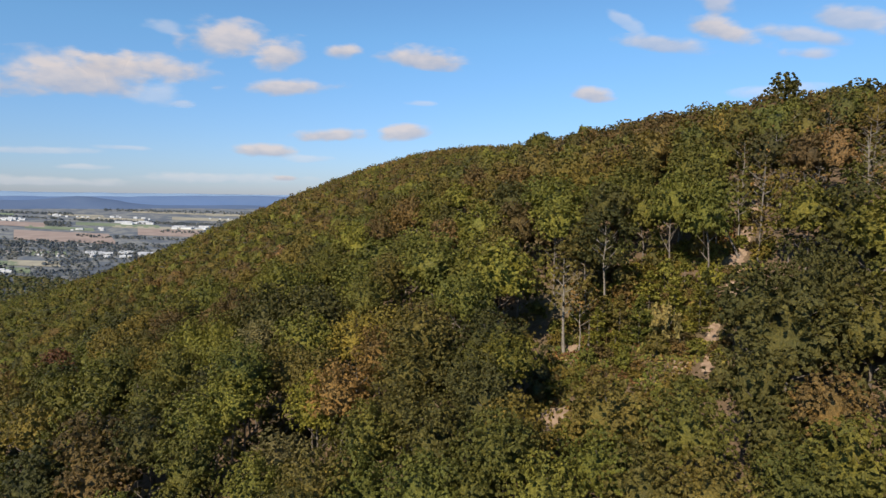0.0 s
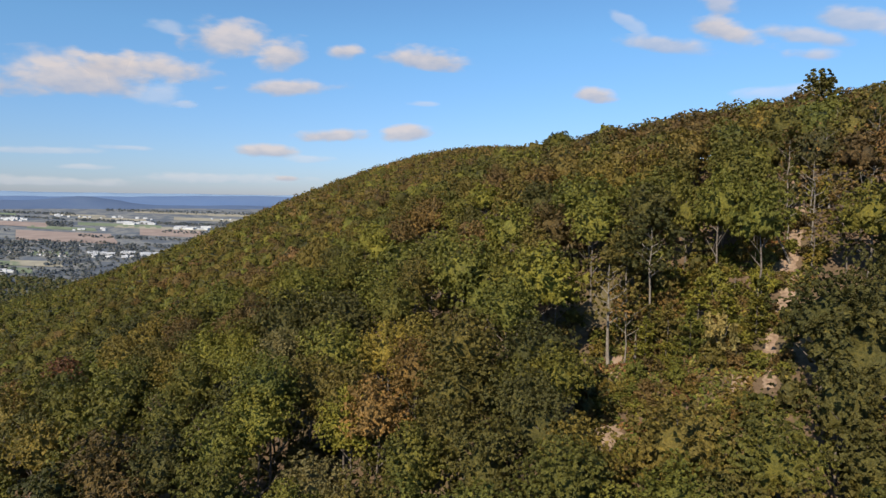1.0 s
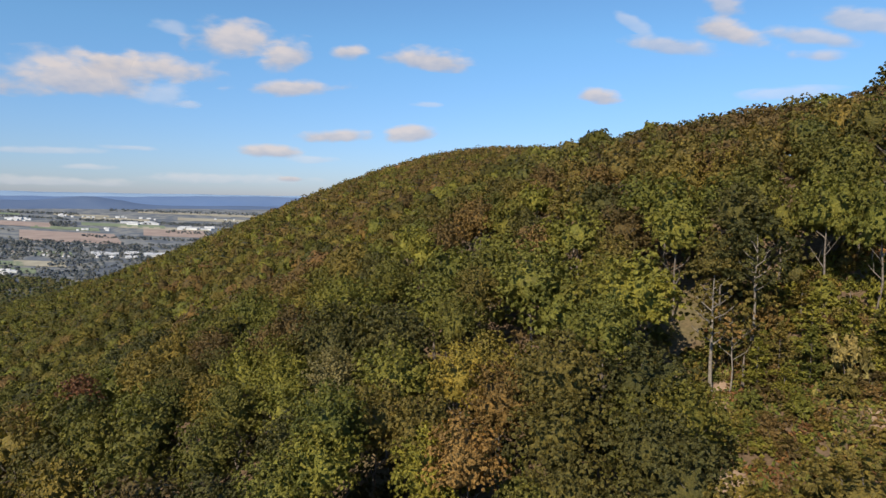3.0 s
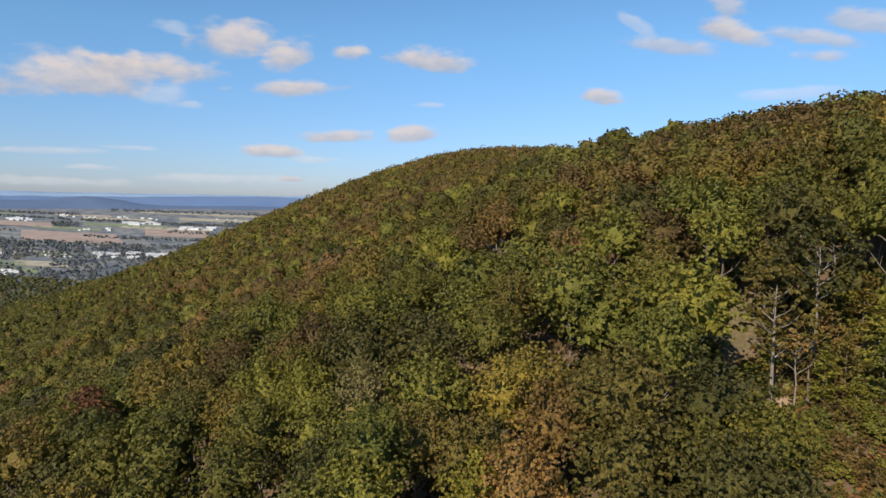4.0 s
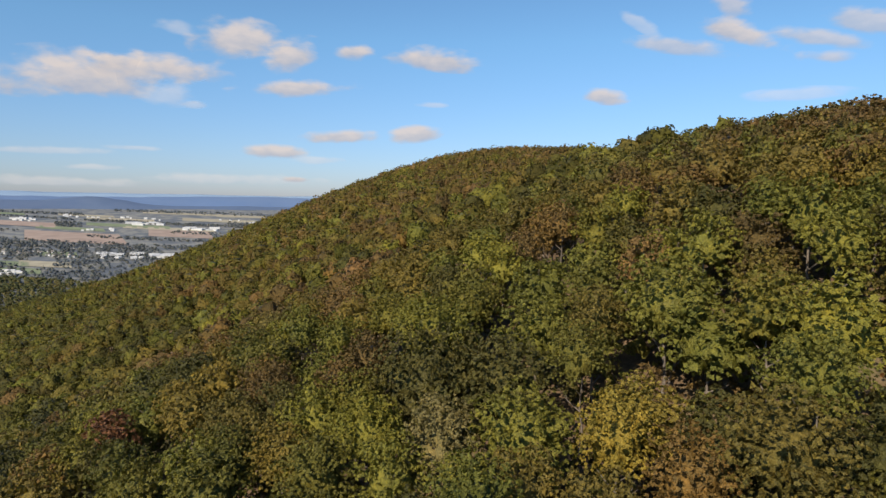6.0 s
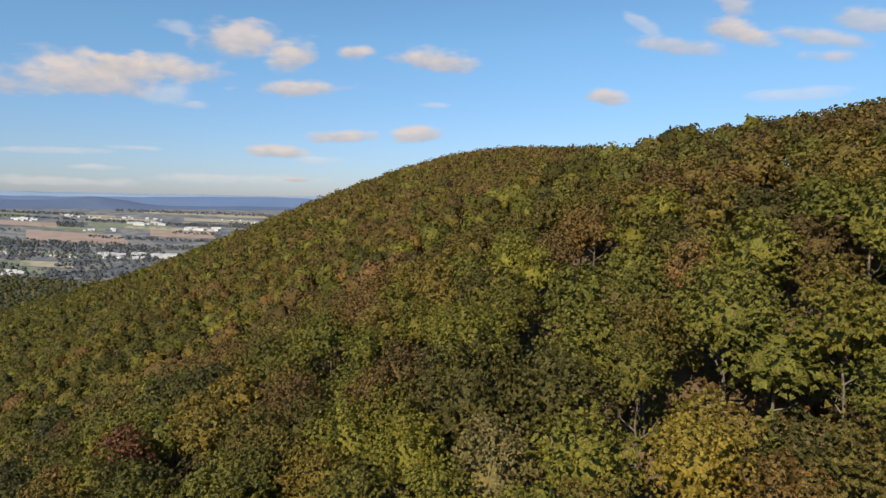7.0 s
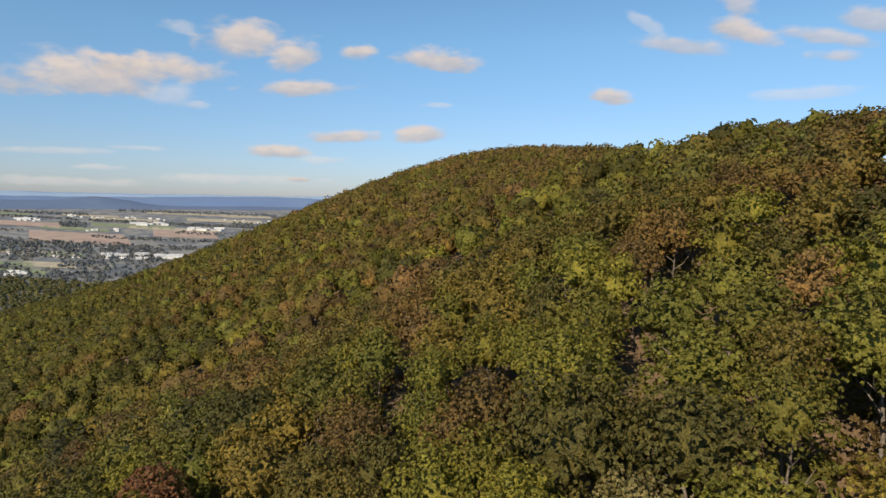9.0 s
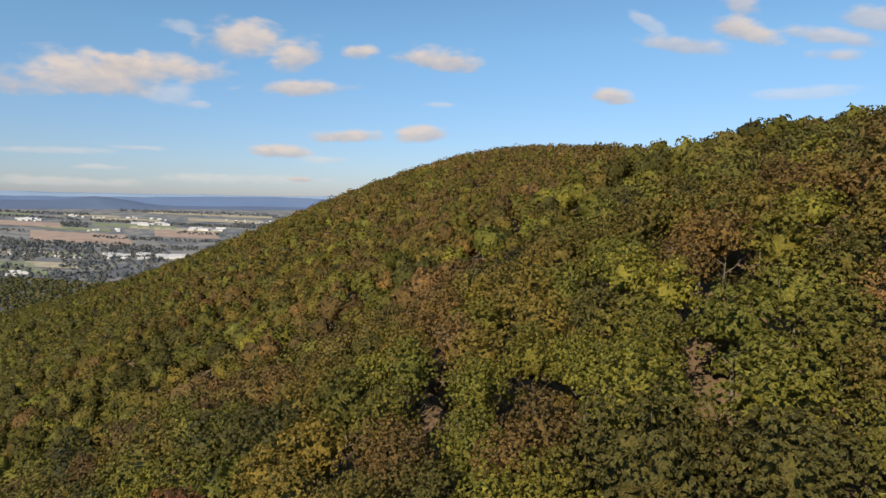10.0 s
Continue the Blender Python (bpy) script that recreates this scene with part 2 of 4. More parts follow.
def trunk_shape(rng, tall=15.0, girth=0.24, limbs=7, first=0.35, spread=3.6, bend=0.5):
    """A tapered trunk with a few forked limbs."""
    top = tall * 0.86
    xs = np.cumsum(rng.normal(0, bend * 0.35, 7)); ys = np.cumsum(rng.normal(0, bend * 0.35, 7))
    line = [(xs[i] - xs[0], ys[i] - ys[0], -0.6 + (top + 0.6) * i / 6) for i in range(7)]
    pieces = [tube(line, [girth * (1.25 if i == 0 else 1 - 0.14 * i) for i in range(7)], 7)]
    for k in range(limbs):
        s = first + (0.92 - first) * (k + rng.uniform(0, 0.6)) / limbs
        f = s * 6
        i = min(int(f), 5)
        base = Vector(line[i]).lerp(Vector(line[i + 1]), f - i)
        a = k * 2.4 + rng.uniform(-0.5, 0.5)
        out = spread * (1.15 - 0.6 * s) * rng.uniform(0.8, 1.15)
        mid = base + Vector((math.cos(a) * out * 0.5, math.sin(a) * out * 0.5, out * 0.28))
        tip = base + Vector((math.cos(a + 0.2) * out, math.sin(a + 0.2) * out, out * 0.75))
        r = girth * (0.55 - 0.3 * s)
        pieces.append(tube([base, mid, tip], [r, r * 0.7, r * 0.25], 5))
        twig = mid + Vector((math.cos(a - 0.9) * out * 0.4, math.sin(a - 0.9) * out * 0.4, out * 0.35))
        pieces.append(tube([mid, twig], [r * 0.55, r * 0.2], 4))
    return joined(pieces)


def crown_shape(rng, count, size, lobes=26, rx=5.0, rz=4.4, zc=10.4, lobe=(1.25, 2.1), low=-0.7, inner=0.12, taper=0.0, jitter=0.34, body=0, clumps=200, clump=(0.45, 0.85), core=0.8, rough=0.0):
    """A crown of many lobes: a billowing inner body, and clumps of small three-cornered leaf sprays all over it.
    Returns vertices, faces of three corners, and which faces are smooth."""
    k = np.arange(lobes) + 0.5
    cz = 1 - k / lobes * (1 - low)
    ang = k * 2.39996 + rng.normal(0, 0.3, lobes)
    deep = rng.uniform(0.88, 1.05, lobes)
    rad = np.sqrt(np.clip(1 - cz * cz, 0, 1)) * deep
    flat = 1 - taper * np.clip(cz - low, 0, None) / (1 - low)
    size_l = rng.uniform(*lobe, lobes)
    cen = np.stack([np.cos(ang) * rad * (rx - 1.0) * flat, np.sin(ang) * rad * (rx - 1.0) * flat, zc + cz * deep * (rz - 0.9) + rng.normal(0, 0.25, lobes)], -1)
    squash = np.array([1, 1, 0.8])
    # clumps of leaves on the outside of the lobes
    cp, cn = [], []
    need = clumps
    area = size_l ** 2 / (size_l ** 2).sum()
    while need > 0:
        m = need * 3
        which = rng.choice(lobes, m, p=area)
        d = rng.normal(0, 1, (m, 3))
        d /= np.linalg.norm(d, axis=1)[:, None]
        d[:, 2] = np.where(d[:, 2] < -0.35, -d[:, 2], d[:, 2])
        q = cen[which] + d * (size_l[which] * rng.uniform(0.72, 1.0, m))[:, None] * squash
        gap = np.linalg.norm((q[:, None] - cen[None]) / squash, axis=2) / size_l[None]
        gap[np.arange(m), which] = 9
        ok = gap.min(1) > 0.8
        cp.append(q[ok][:need]); cn.append(d[ok][:need])
        need -= len(cp[-1])
    cp, cn = np.concatenate(cp), np.concatenate(cn)
    cr = rng.uniform(*clump, clumps)
    which = np.arange(count) % clumps
    N = rng.normal(0, 1, (count, 3))
    N /= np.linalg.norm(N, axis=1)[:, None]
    N = N * 0.42 + cn[which] * 1.0 + np.array([0, 0, 0.12])
    N /= np.linalg.norm(N, axis=1)[:, None]
    P = cp[which] + N * (cr[which] * rng.uniform(0.55, 1.12, count))[:, None] * np.array([1, 1, 0.8])
    n_in = int(count * inner)
    S = size * rng.uniform(0.65, 1.35, count)
    if n_in:
        pick = rng.choice(count, n_in, replace=False)
        c0 = np.array([0, 0, zc - 0.5])
        P[pick] = c0 + (P[pick] - c0) * rng.uniform(0.66, 0.9, n_in)[:, None]
        S[pick] *= 1.7
    N = N + np.array([0, 0, 0.1]) + rng.normal(0, jitter, N.shape)
    N /= np.linalg.norm(N, axis=1)[:, None]
    T = np.cross(N, rng.normal(0, 1, N.shape))
    T /= np.linalg.norm(T, axis=1)[:, None]
    B = np.cross(N, T)
    a, b = (S * 0.62)[:, None], (S * 0.52)[:, None]
    V = np.stack([P + T * a, P - T * a * 0.55 + B * b, P - T * a * 0.55 - B * b * rng.uniform(0.6, 1.2, (count, 1))], 1).reshape(-1, 3)
    F = np.arange(3 * count).reshape(-1, 3)
    smooth = np.zeros(count, bool)
    if body:
        g = np.linspace(-1, 1, body)
        gx, gy = (v.ravel() for v in np.meshgrid(g, g))
        sx, sy = gx * np.sqrt(1 - gy * gy / 2), gy * np.sqrt(1 - gx * gx / 2)
        rr = np.clip(np.hypot(sx, sy), 1e-6, 1)
        th = rr * radians(128)
        d = np.stack([sx / rr * np.sin(th), sy / rr * np.sin(th), np.cos(th)], -1)
        c0 = np.array([0, 0, zc - 0.8])
        rel = cen - c0
        along = d @ rel.T
        disc = size_l[None] ** 2 - (rel ** 2).sum(1)[None] + along ** 2
        reach = np.where(disc > 0, along + np.sqrt(np.clip(disc, 0, None)), 0).max(1)
        reach = np.maximum(reach, 0.55 * min(rx, rz)) * core * (1 + rough * rng.normal(0, 1, len(d)))
        inner_v = c0 + d * reach[:, None]
        q = np.array(grid_faces(body, body)) + len(V)
        inner_f = np.concatenate([q[:, [0, 1, 2]], q[:, [0, 2, 3]]])
        V, F = np.concatenate([V, inner_v]), np.concatenate([F, inner_f])
        smooth = np.concatenate([smooth, np.ones(len(inner_f), bool)])
    return V, F, smooth


def leaf_mesh(name, shape, mat, tint=None):
    """One mesh from vertices, faces of equal corner count and their smoothness."""
    V, F, smooth = shape
    n, c = F.shape
    me = bpy.data.meshes.new(name)
    me.vertices.add(len(V))
    me.vertices.foreach_set("co", np.ascontiguousarray(V, np.float32).ravel())
    me.loops.add(c * n)
    me.loops.foreach_set("vertex_index", np.ascontiguousarray(F, np.int32).ravel())
    me.polygons.add(n)
    me.polygons.foreach_set("loop_start", np.arange(0, c * n, c, dtype=np.int32))
    me.polygons.foreach_set("use_smooth", smooth)
    if tint is not None:
        at = me.attributes.new("tint", "FLOAT_COLOR", "POINT")
        at.data.foreach_set("color", np.concatenate([tint, np.ones((len(V), 1))], 1).astype(np.float32).ravel())
    me.materials.append(mat)
    me.update(calc_edges=True)
    return me


SHAPES = [dict(lobes=32, rz=4.9, lobe=(1.0, 1.75)), dict(lobes=36, rz=5.1, low=-0.6, lobe=(0.95, 1.7)), dict(lobes=28, rz=4.6, lobe=(1.1, 1.9)),
          dict(lobes=38, rz=5.3, low=-0.8, lobe=(0.9, 1.6)), dict(lobes=32, rz=4.7, lobe=(0.9, 1.9)), dict(lobes=30, rz=5.1, low=-0.75, lobe=(1.0, 1.8))]
BROAD_SHAPES = [dict(lobes=74, rx=8.0, rz=5.6, zc=9.7, lobe=(1.0, 1.9)), dict(lobes=64, rx=8.0, rz=5.8, zc=9.5, lobe=(1.1, 2.1))]
rng = np.random.default_rng(11)
FINE = [crown_shape(rng, 8800, 0.26, inner=0.12, clumps=600, clump=(0.16, 0.42), jitter=0.32, body=11, core=0.56, rough=0.06, **s) for s in SHAPES]
BROAD_FINE = [crown_shape(rng, 17000, 0.27, inner=0.12, clumps=1200, clump=(0.16, 0.44), jitter=0.32, body=15, core=0.58, rough=0.06, **s) for s in BROAD_SHAPES]
COARSE = [crown_shape(rng, 3400, 0.40, inner=0.11, clumps=480, clump=(0.16, 0.42), jitter=0.31, body=9, core=0.58, rough=0.06, **s) for s in SHAPES]
MIDDLE = [crown_shape(rng, 1250, 0.55, inner=0.08, clumps=320, clump=(0.14, 0.36), jitter=0.30, body=9, core=0.68, rough=0.06, **s) for s in SHAPES]
FAR_A = [crown_shape(rng, 600, 0.72, inner=0.05, clumps=230, clump=(0.14, 0.36), jitter=0.28, body=8, core=0.76, rough=0.06, **s) for s in SHAPES]
FAR_SHAPES = [dict(lobes=18, rz=4.8, lobe=(1.3, 2.1)), dict(lobes=22, rz=5.2, lobe=(1.1, 2.0)), dict(lobes=16, rz=4.6, lobe=(1.4, 2.3)), dict(lobes=20, rz=5.0, low=-0.8, lobe=(1.2, 2.0))]
FAR_B = [crown_shape(rng, 190, 0.92, body=8, inner=0.0, clumps=120, clump=(0.14, 0.34), core=0.88, rough=0.05, jitter=0.26, **s) for s in FAR_SHAPES]
FAR_C = [crown_shape(rng, 30, 1.6, body=4, inner=0.0, clumps=30, clump=(0.12, 0.3), core=0.90, rough=0.07, jitter=0.24, **s) for s in FAR_SHAPES]
FAR_D = [crown_shape(rng, 9, 2.2, body=4, inner=0.0, clumps=8, core=0.95, rough=0.10, **s) for s in SHAPES[:3]]
SAPLING = [crown_shape(rng, 150, 1.0, body=5, inner=0.0, clumps=60, clump=(0.4, 0.9), core=0.45, jitter=0.5, **s) for s in SHAPES[:3]]
TRUNKS = [mesh_from("trunk", *trunk_shape(rng), BARK) for _ in range(4)]


def make_tree(crown, trunk, label, name="oak_tree"):
    root = new(name)
    part("trunk", trunk, root, "grey-brown furrowed bark")
    part("crown", crown, root)
    return tagged(root, label, "tree", "trees of the mountainside")


TREE_OF = {}


def tree_at(x, y, r, kind, fine, shape, turn, tall):
    """Plant a tree: crown radius r, overall height tall; the crown is about as deep as it is wide."""
    wide = r > 6.6
    key = (kind, fine, shape % 2 if wide else shape, wide)
    k = r / 8.0 if wide else r / 5.0
    deep = min(0.25 + 0.78 * r / 5.0, 1.25) * (1.3 if 30 < x < 48 and 92 < y < 112 else 1.0)
    m = pose(x, y, height(x, y) - 0.15, 0, 0, turn)
    if key not in TREE_OF:
        Q = BROAD_FINE[shape % 2] if wide else (FINE if fine else COARSE)[shape]
        root = TREE_OF[key] = make_tree(leaf_mesh("crown", Q, LEAF[kind]), TRUNKS[shape % 4], SPECIES[kind][1])
        root.matrix_basis = m
    else:
        src = TREE_OF[key]
        keep = src.matrix_basis.copy()
        src.matrix_basis = Matrix()
        root = copy_thing(src, m)
        src.matrix_basis = keep
    for ob in root.children:
        if ob.name.startswith("crown"):
            ob.matrix_basis = pose(0, 0, tall - 15.2 * deep) @ Matrix.Diagonal((k, k, deep, 1))
        else:
            ob.matrix_basis = Matrix.Diagonal((min(k, 1.2), min(k, 1.2), tall / 15.0, 1))


# trees that stand out: x, y, crown radius and height
STAND_OUT = [
    ("dark", [(-29.0, 108.4, 7.2, 17.6), (-20.0, 102.1, 5.2, 17.0)]),
    ("olive", [(-55.0, 114.4, 3.9, 12.9), (-8.8, 108.7, 2.9, 17.3), (-2.9, 77.8, 4.3, 19.4), (-3.7, 72.6, 4.5, 16.8), (-21.0, 82.7, 2.6, 16.5), (-16.1, 77.7, 2.6, 16.4), (16.8, 62.3, 4.9, 14.3), (16.6, 51.7, 3.4, 14.6), (21.1, 48.9, 3.1, 15.5), (-32.5, 141.2, 4.2, 15.1)]),
    ("olive", [(-60.4, 125.6, 2.9, 15.3), (-89.4, 159.9, 4.7, 15.7), (-64.3, 121.5, 3.2, 15.2), (-53.6, 110.2, 3.7, 14.9), (-43.8, 97.3, 2.8, 15.8), (-61.1, 116.0, 3.1, 15.0), (-97.4, 161.5, 5.7, 15.9), (-49.0, 103.9, 2.8, 15.5), (-55.7, 84.5, 3.3, 15.9), (-11.9, 56.9, 2.8, 14.9)]),
    ("lime", [(-28.8, 113.7, 4.7, 19.1), (-20.0, 91.2, 4.9, 17.3), (-42.6, 125.6, 2.6, 16.2), (22.4, 118.1, 5.3, 17.5), (-15.4, 74.3, 2.6, 14.5), (13.9, 54.2, 2.6, 14.5), (37.1, 101.0, 3.8, 18.6), (40.9, 96.2, 3.7, 17.7), (-27.1, 119.3, 5.2, 15.8), (-31.2, 124.0, 3.1, 15.6), (-17.6, 136.5, 3.2, 15.2)]),
    ("bright", [(-14.8, 114.4, 5.5, 15.0), (-12.8, 128.3, 5.0, 14.4), (-20.8, 143.9, 3.8, 16.4), (-50.5, 136.9, 3.4, 16.3), (-35.2, 101.7, 2.6, 14.0), (-41.8, 105.3, 4.1, 15.7), (-1.6, 106.2, 5.4, 19.4), (2.6, 102.0, 5.6, 15.6), (-4.7, 129.5, 4.1, 13.8), (8.8, 90.9, 5.0, 19.6), (2.9, 83.9, 2.7, 19.3), (-25.2, 77.6, 2.7, 19.7)]),
    ("bright", [(-25.3, 74.5, 2.8, 17.4), (-28.7, 73.1, 4.0, 16.6), (-19.1, 61.9, 3.4, 12.9), (-8.0, 57.6, 3.4, 13.5), (8.2, 51.5, 2.6, 14.7), (-18.6, 151.8, 4.1, 15.3), (-35.1, 98.7, 2.8, 16.0), (-54.2, 100.0, 3.6, 15.3), (1.3, 111.9, 5.8, 15.8), (4.6, 88.3, 2.9, 16.9), (-25.8, 82.8, 3.0, 16.7), (-32.2, 89.8, 2.8, 16.3)]),
    ("bright", [(-2.1, 53.4, 2.8, 15.1)]),
    ("green", [(-22.5, 133.7, 5.1, 13.7), (-40.2, 156.0, 4.5, 14.5), (6.4, 98.5, 4.5, 18.4), (-35.2, 134.9, 3.8, 13.6), (4.0, 74.4, 4.3, 12.9), (-39.2, 92.3, 3.6, 16.7), (-50.6, 94.7, 4.2, 16.0), (-39.8, 85.2, 3.6, 16.1), (-61.3, 101.3, 3.4, 12.9), (23.1, 57.8, 4.1, 14.6), (4.8, 54.4, 2.6, 16.9), (2.4, 53.3, 2.6, 14.8)]),
    ("green", [(32.5, 49.3, 3.4, 16.5), (27.8, 48.2, 2.9, 15.8), (-52.7, 125.5, 3.2, 15.3), (-38.0, 107.0, 3.0, 15.7), (-6.9, 118.7, 4.3, 15.5), (-0.7, 141.2, 4.7, 14.9), (-92.7, 147.5, 4.3, 15.6), (-72.9, 111.7, 3.3, 15.3), (-22.9, 125.1, 3.6, 15.5), (-11.9, 102.8, 3.4, 16.4), (-35.2, 130.4, 3.7, 15.2)]),
    ("green", [(-50.0, 100.0, 3.0, 15.5), (-64.0, 104.4, 3.5, 14.8), (-58.8, 136.2, 4.1, 15.7), (-58.8, 96.5, 3.2, 15.2), (-48.7, 86.3, 3.1, 16.0), (7.4, 72.3, 2.8, 15.5), (-7.7, 62.3, 2.8, 15.3), (-27.3, 65.5, 3.7, 15.7), (52.5, 90.2, 4.1, 15.3)]),
    ("rust", [(-8.4, 150.5, 4.5, 14.7), (-36.8, 112.8, 2.6, 16.9), (-6.4, 146.2, 3.3, 16.1), (-50.3, 115.9, 3.4, 15.0), (-39.9, 110.8, 2.7, 15.8), (-42.1, 73.8, 4.4, 17.2), (35.3, 56.1, 3.1, 15.1), (-13.8, 141.0, 3.2, 15.3), (-51.5, 119.2, 2.8, 15.1), (-67.4, 182.0, 3.9, 15.4), (-75.4, 168.5, 4.0, 15.6), (-77.1, 110.7, 3.1, 15.3)]),
    ("rust", [(-8.2, 80.8, 2.8, 15.9), (-37.4, 65.7, 3.2, 16.1), (62.4, 107.5, 3.5, 15.2)]),
    ("tan", [(-44.1, 142.4, 2.6, 15.9), (-12.3, 72.8, 2.6, 15.5), (0.4, 121.4, 2.8, 15.6), (66.6, 106.5, 3.8, 15.0)]),
    ("gold", [(-8.2, 93.2, 4.5, 13.6), (-12.3, 87.7, 2.8, 16.1)]),
    ("pale", [(-27.3, 94.1, 2.6, 16.5), (-27.5, 91.9, 2.6, 16.5), (-18.1, 67.1, 2.6, 12.4)]),
    ("dark", [(-47.5, 111.2, 3.2, 14.2), (-1.8, 88.2, 5.2, 13.0), (5.9, 78.2, 4.8, 16.3), (28.3, 108.8, 4.3, 17.7), (45.5, 75.5, 6.0, 15.6), (31.2, 57.3, 3.1, 12.4), (31.6, 62.2, 3.1, 14.5), (1.1, 130.9, 3.9, 14.8), (-26.4, 137.0, 2.8, 15.2), (15.4, 131.5, 5.1, 14.9), (15.6, 144.8, 4.6, 12.5), (-133.0, 200.0, 6.7, 15.6)]),
    ("dark", [(-29.6, 79.5, 2.8, 16.6), (3.2, 68.6, 3.5, 15.5), (56.7, 86.7, 5.1, 14.8), (-47.0, 70.9, 4.0, 16.2), (58.5, 112.9, 3.6, 15.3)]),
    ("dark", [(37.4, 66.9, 5.3, 16.3), (-1.4, 60.5, 3.4, 15.2), (4.3, 63.8, 3.4, 15.5)]),
    ("olive", [(6.9, 59.4, 3.4, 15.0), (-4.5, 65.6, 3.4, 15.6)]),
    ("red", [(-79.3, 130.0, 2.6, 11.6), (-72.8, 117.4, 2.8, 15.2)]),
]
CLEARING = [(12, 77), (16, 88), (18, 95), (21, 99), (26, 101), (35, 102), (43, 100), (48, 106), (55, 111), (52, 101), (45, 92), (38, 84), (35, 75), (27, 75), (20, 73), (15, 70)]

FRONT = [(7, 64), (8, 78), (13, 82), (20, 74), (27, 73), (25, 65), (14, 62)]
OPEN_SLOPE = [(40, 83), (50, 84), (60, 106), (52, 106)]


def inside(x, y, poly):
    hit = False
    for (x1, y1), (x2, y2) in zip(poly, poly[1:] + poly[:1]):
        if (y1 > y) != (y2 > y) and x < (x2 - x1) * (y - y1) / (y2 - y1) + x1:
            hit = not hit
    return hit


def sow(rng, x0, x1, y0, y1, step):
    """Scattered places over a rectangle, one in each cell."""
    xs, ys = np.arange(x0, x1, step), np.arange(y0, y1, step)
    X, Y = np.meshgrid(xs, ys)
    X = X + (np.arange(len(ys)) % 2 * step / 2)[:, None]
    return (np.stack([X, Y], -1).reshape(-1, 2) + rng.uniform(-0.36, 0.36, (X.size, 2)) * step)


def choose(rng, x, y):
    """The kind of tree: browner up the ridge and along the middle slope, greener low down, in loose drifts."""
    up = (height(x, y) + 60) / 120
    drift = noise.noise(Vector((x * 0.022, y * 0.016, 3.1))) + 0.5 * noise.noise(Vector((x * 0.07, y * 0.05, 9.7)))
    v = 0.60 * up - 0.09 + 0.70 * drift + rng.normal(0, 0.20) - 0.12 + 0.40 * min(max((y - 110) / 160, 0), 1)
    v += 0.30 * math.exp(-((x + 65) / 50) ** 2 - ((y - 165) / 75) ** 2) + 0.16 * math.exp(-((x - 60) / 40) ** 2 - ((y - 150) / 45) ** 2)
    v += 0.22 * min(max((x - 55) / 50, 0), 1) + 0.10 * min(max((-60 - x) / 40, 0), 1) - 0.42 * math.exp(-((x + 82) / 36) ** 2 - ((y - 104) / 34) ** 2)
    v -= 0.35 * math.exp(-((x - 42) / 15) ** 2 - ((y - 68) / 17) ** 2)
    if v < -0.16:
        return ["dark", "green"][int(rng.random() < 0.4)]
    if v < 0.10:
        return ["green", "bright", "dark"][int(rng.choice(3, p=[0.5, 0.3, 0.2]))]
    if v < 0.34:
        return ["olive", "bright", "green", "lime"][int(rng.choice(4, p=[0.5, 0.2, 0.2, 0.1]))]
    if v < 0.60:
        return ["olive", "rust", "green", "lime"][int(rng.choice(4, p=[0.5, 0.28, 0.12, 0.10]))]
    return ["rust", "olive", "tan"][int(rng.choice(3, p=[0.52, 0.33, 0.15]))]


rng = np.random.default_rng(23)
places = [(x, y, max(r * 1.1, 3.9), kind, tall) for kind, rows in STAND_OUT for x, y, r, tall in rows]
# thin, bare-trunked trees on the dry upper slope
THIN = [(59, 101), (64, 107), (61, 112.5), (69, 113), (73, 119), (66, 121), (78, 126), (71, 104), (76, 111), (83, 120), (57, 118), (74, 132), (64, 93), (70, 97)]
special = list(places) + [(x, y, 2.6, "tan", 14.0) for x, y in THIN]
KNOWN = np.array([(x, y, tall) for x, y, r, kind, tall in places])


def grown(x, y):
    """The height that trees reach here: like their marked neighbours, or 14.5 m far from any."""
    w = 1 / ((KNOWN[:, 0] - x) ** 2 + (KNOWN[:, 1] - y) ** 2 + 12)
    return float((w @ KNOWN[:, 2] + 0.012 * 14.0) / (w.sum() + 0.012))


for x, y in sow(rng, -170, 190, 28, 205, 7.4):
    if not (-0.76 * y - 24 < x < 0.76 * y + 14):
        continue
    r = rng.uniform(3.9, 5.7) * (1 - 0.14 * min(max((-35 - x) / 30, 0), 1))
    if inside(x, y, CLEARING) or inside(x, y, FRONT) or inside(x, y, OPEN_SLOPE) or any(math.hypot(x - a, y - b) < 0.64 * (r + c) for a, b, c, *_ in special):
        continue
    if math.hypot(x - 87, y - 160) < 7 or math.hypot(x - 18, y - 91) < 4.5 or math.hypot(x - 31, y - 73) < 6.5 or math.hypot(x - 38.5, y - 81) < 5.5:
        continue
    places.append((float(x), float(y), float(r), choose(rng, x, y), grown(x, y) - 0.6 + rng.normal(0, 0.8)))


def away(x, y, a=(5, 50), b=(-30, 108)):
    """Distance from the line along which the forest is passed most closely."""
    s = min(max(((x - a[0]) * (b[0] - a[0]) + (y - a[1]) * (b[1] - a[1])) / ((b[0] - a[0]) ** 2 + (b[1] - a[1]) ** 2), 0), 1)
    return math.hypot(x - a[0] - s * (b[0] - a[0]), y - a[1] - s * (b[1] - a[1]))


places.sort(key=lambda p: away(p[0], p[1]))

stuff = []


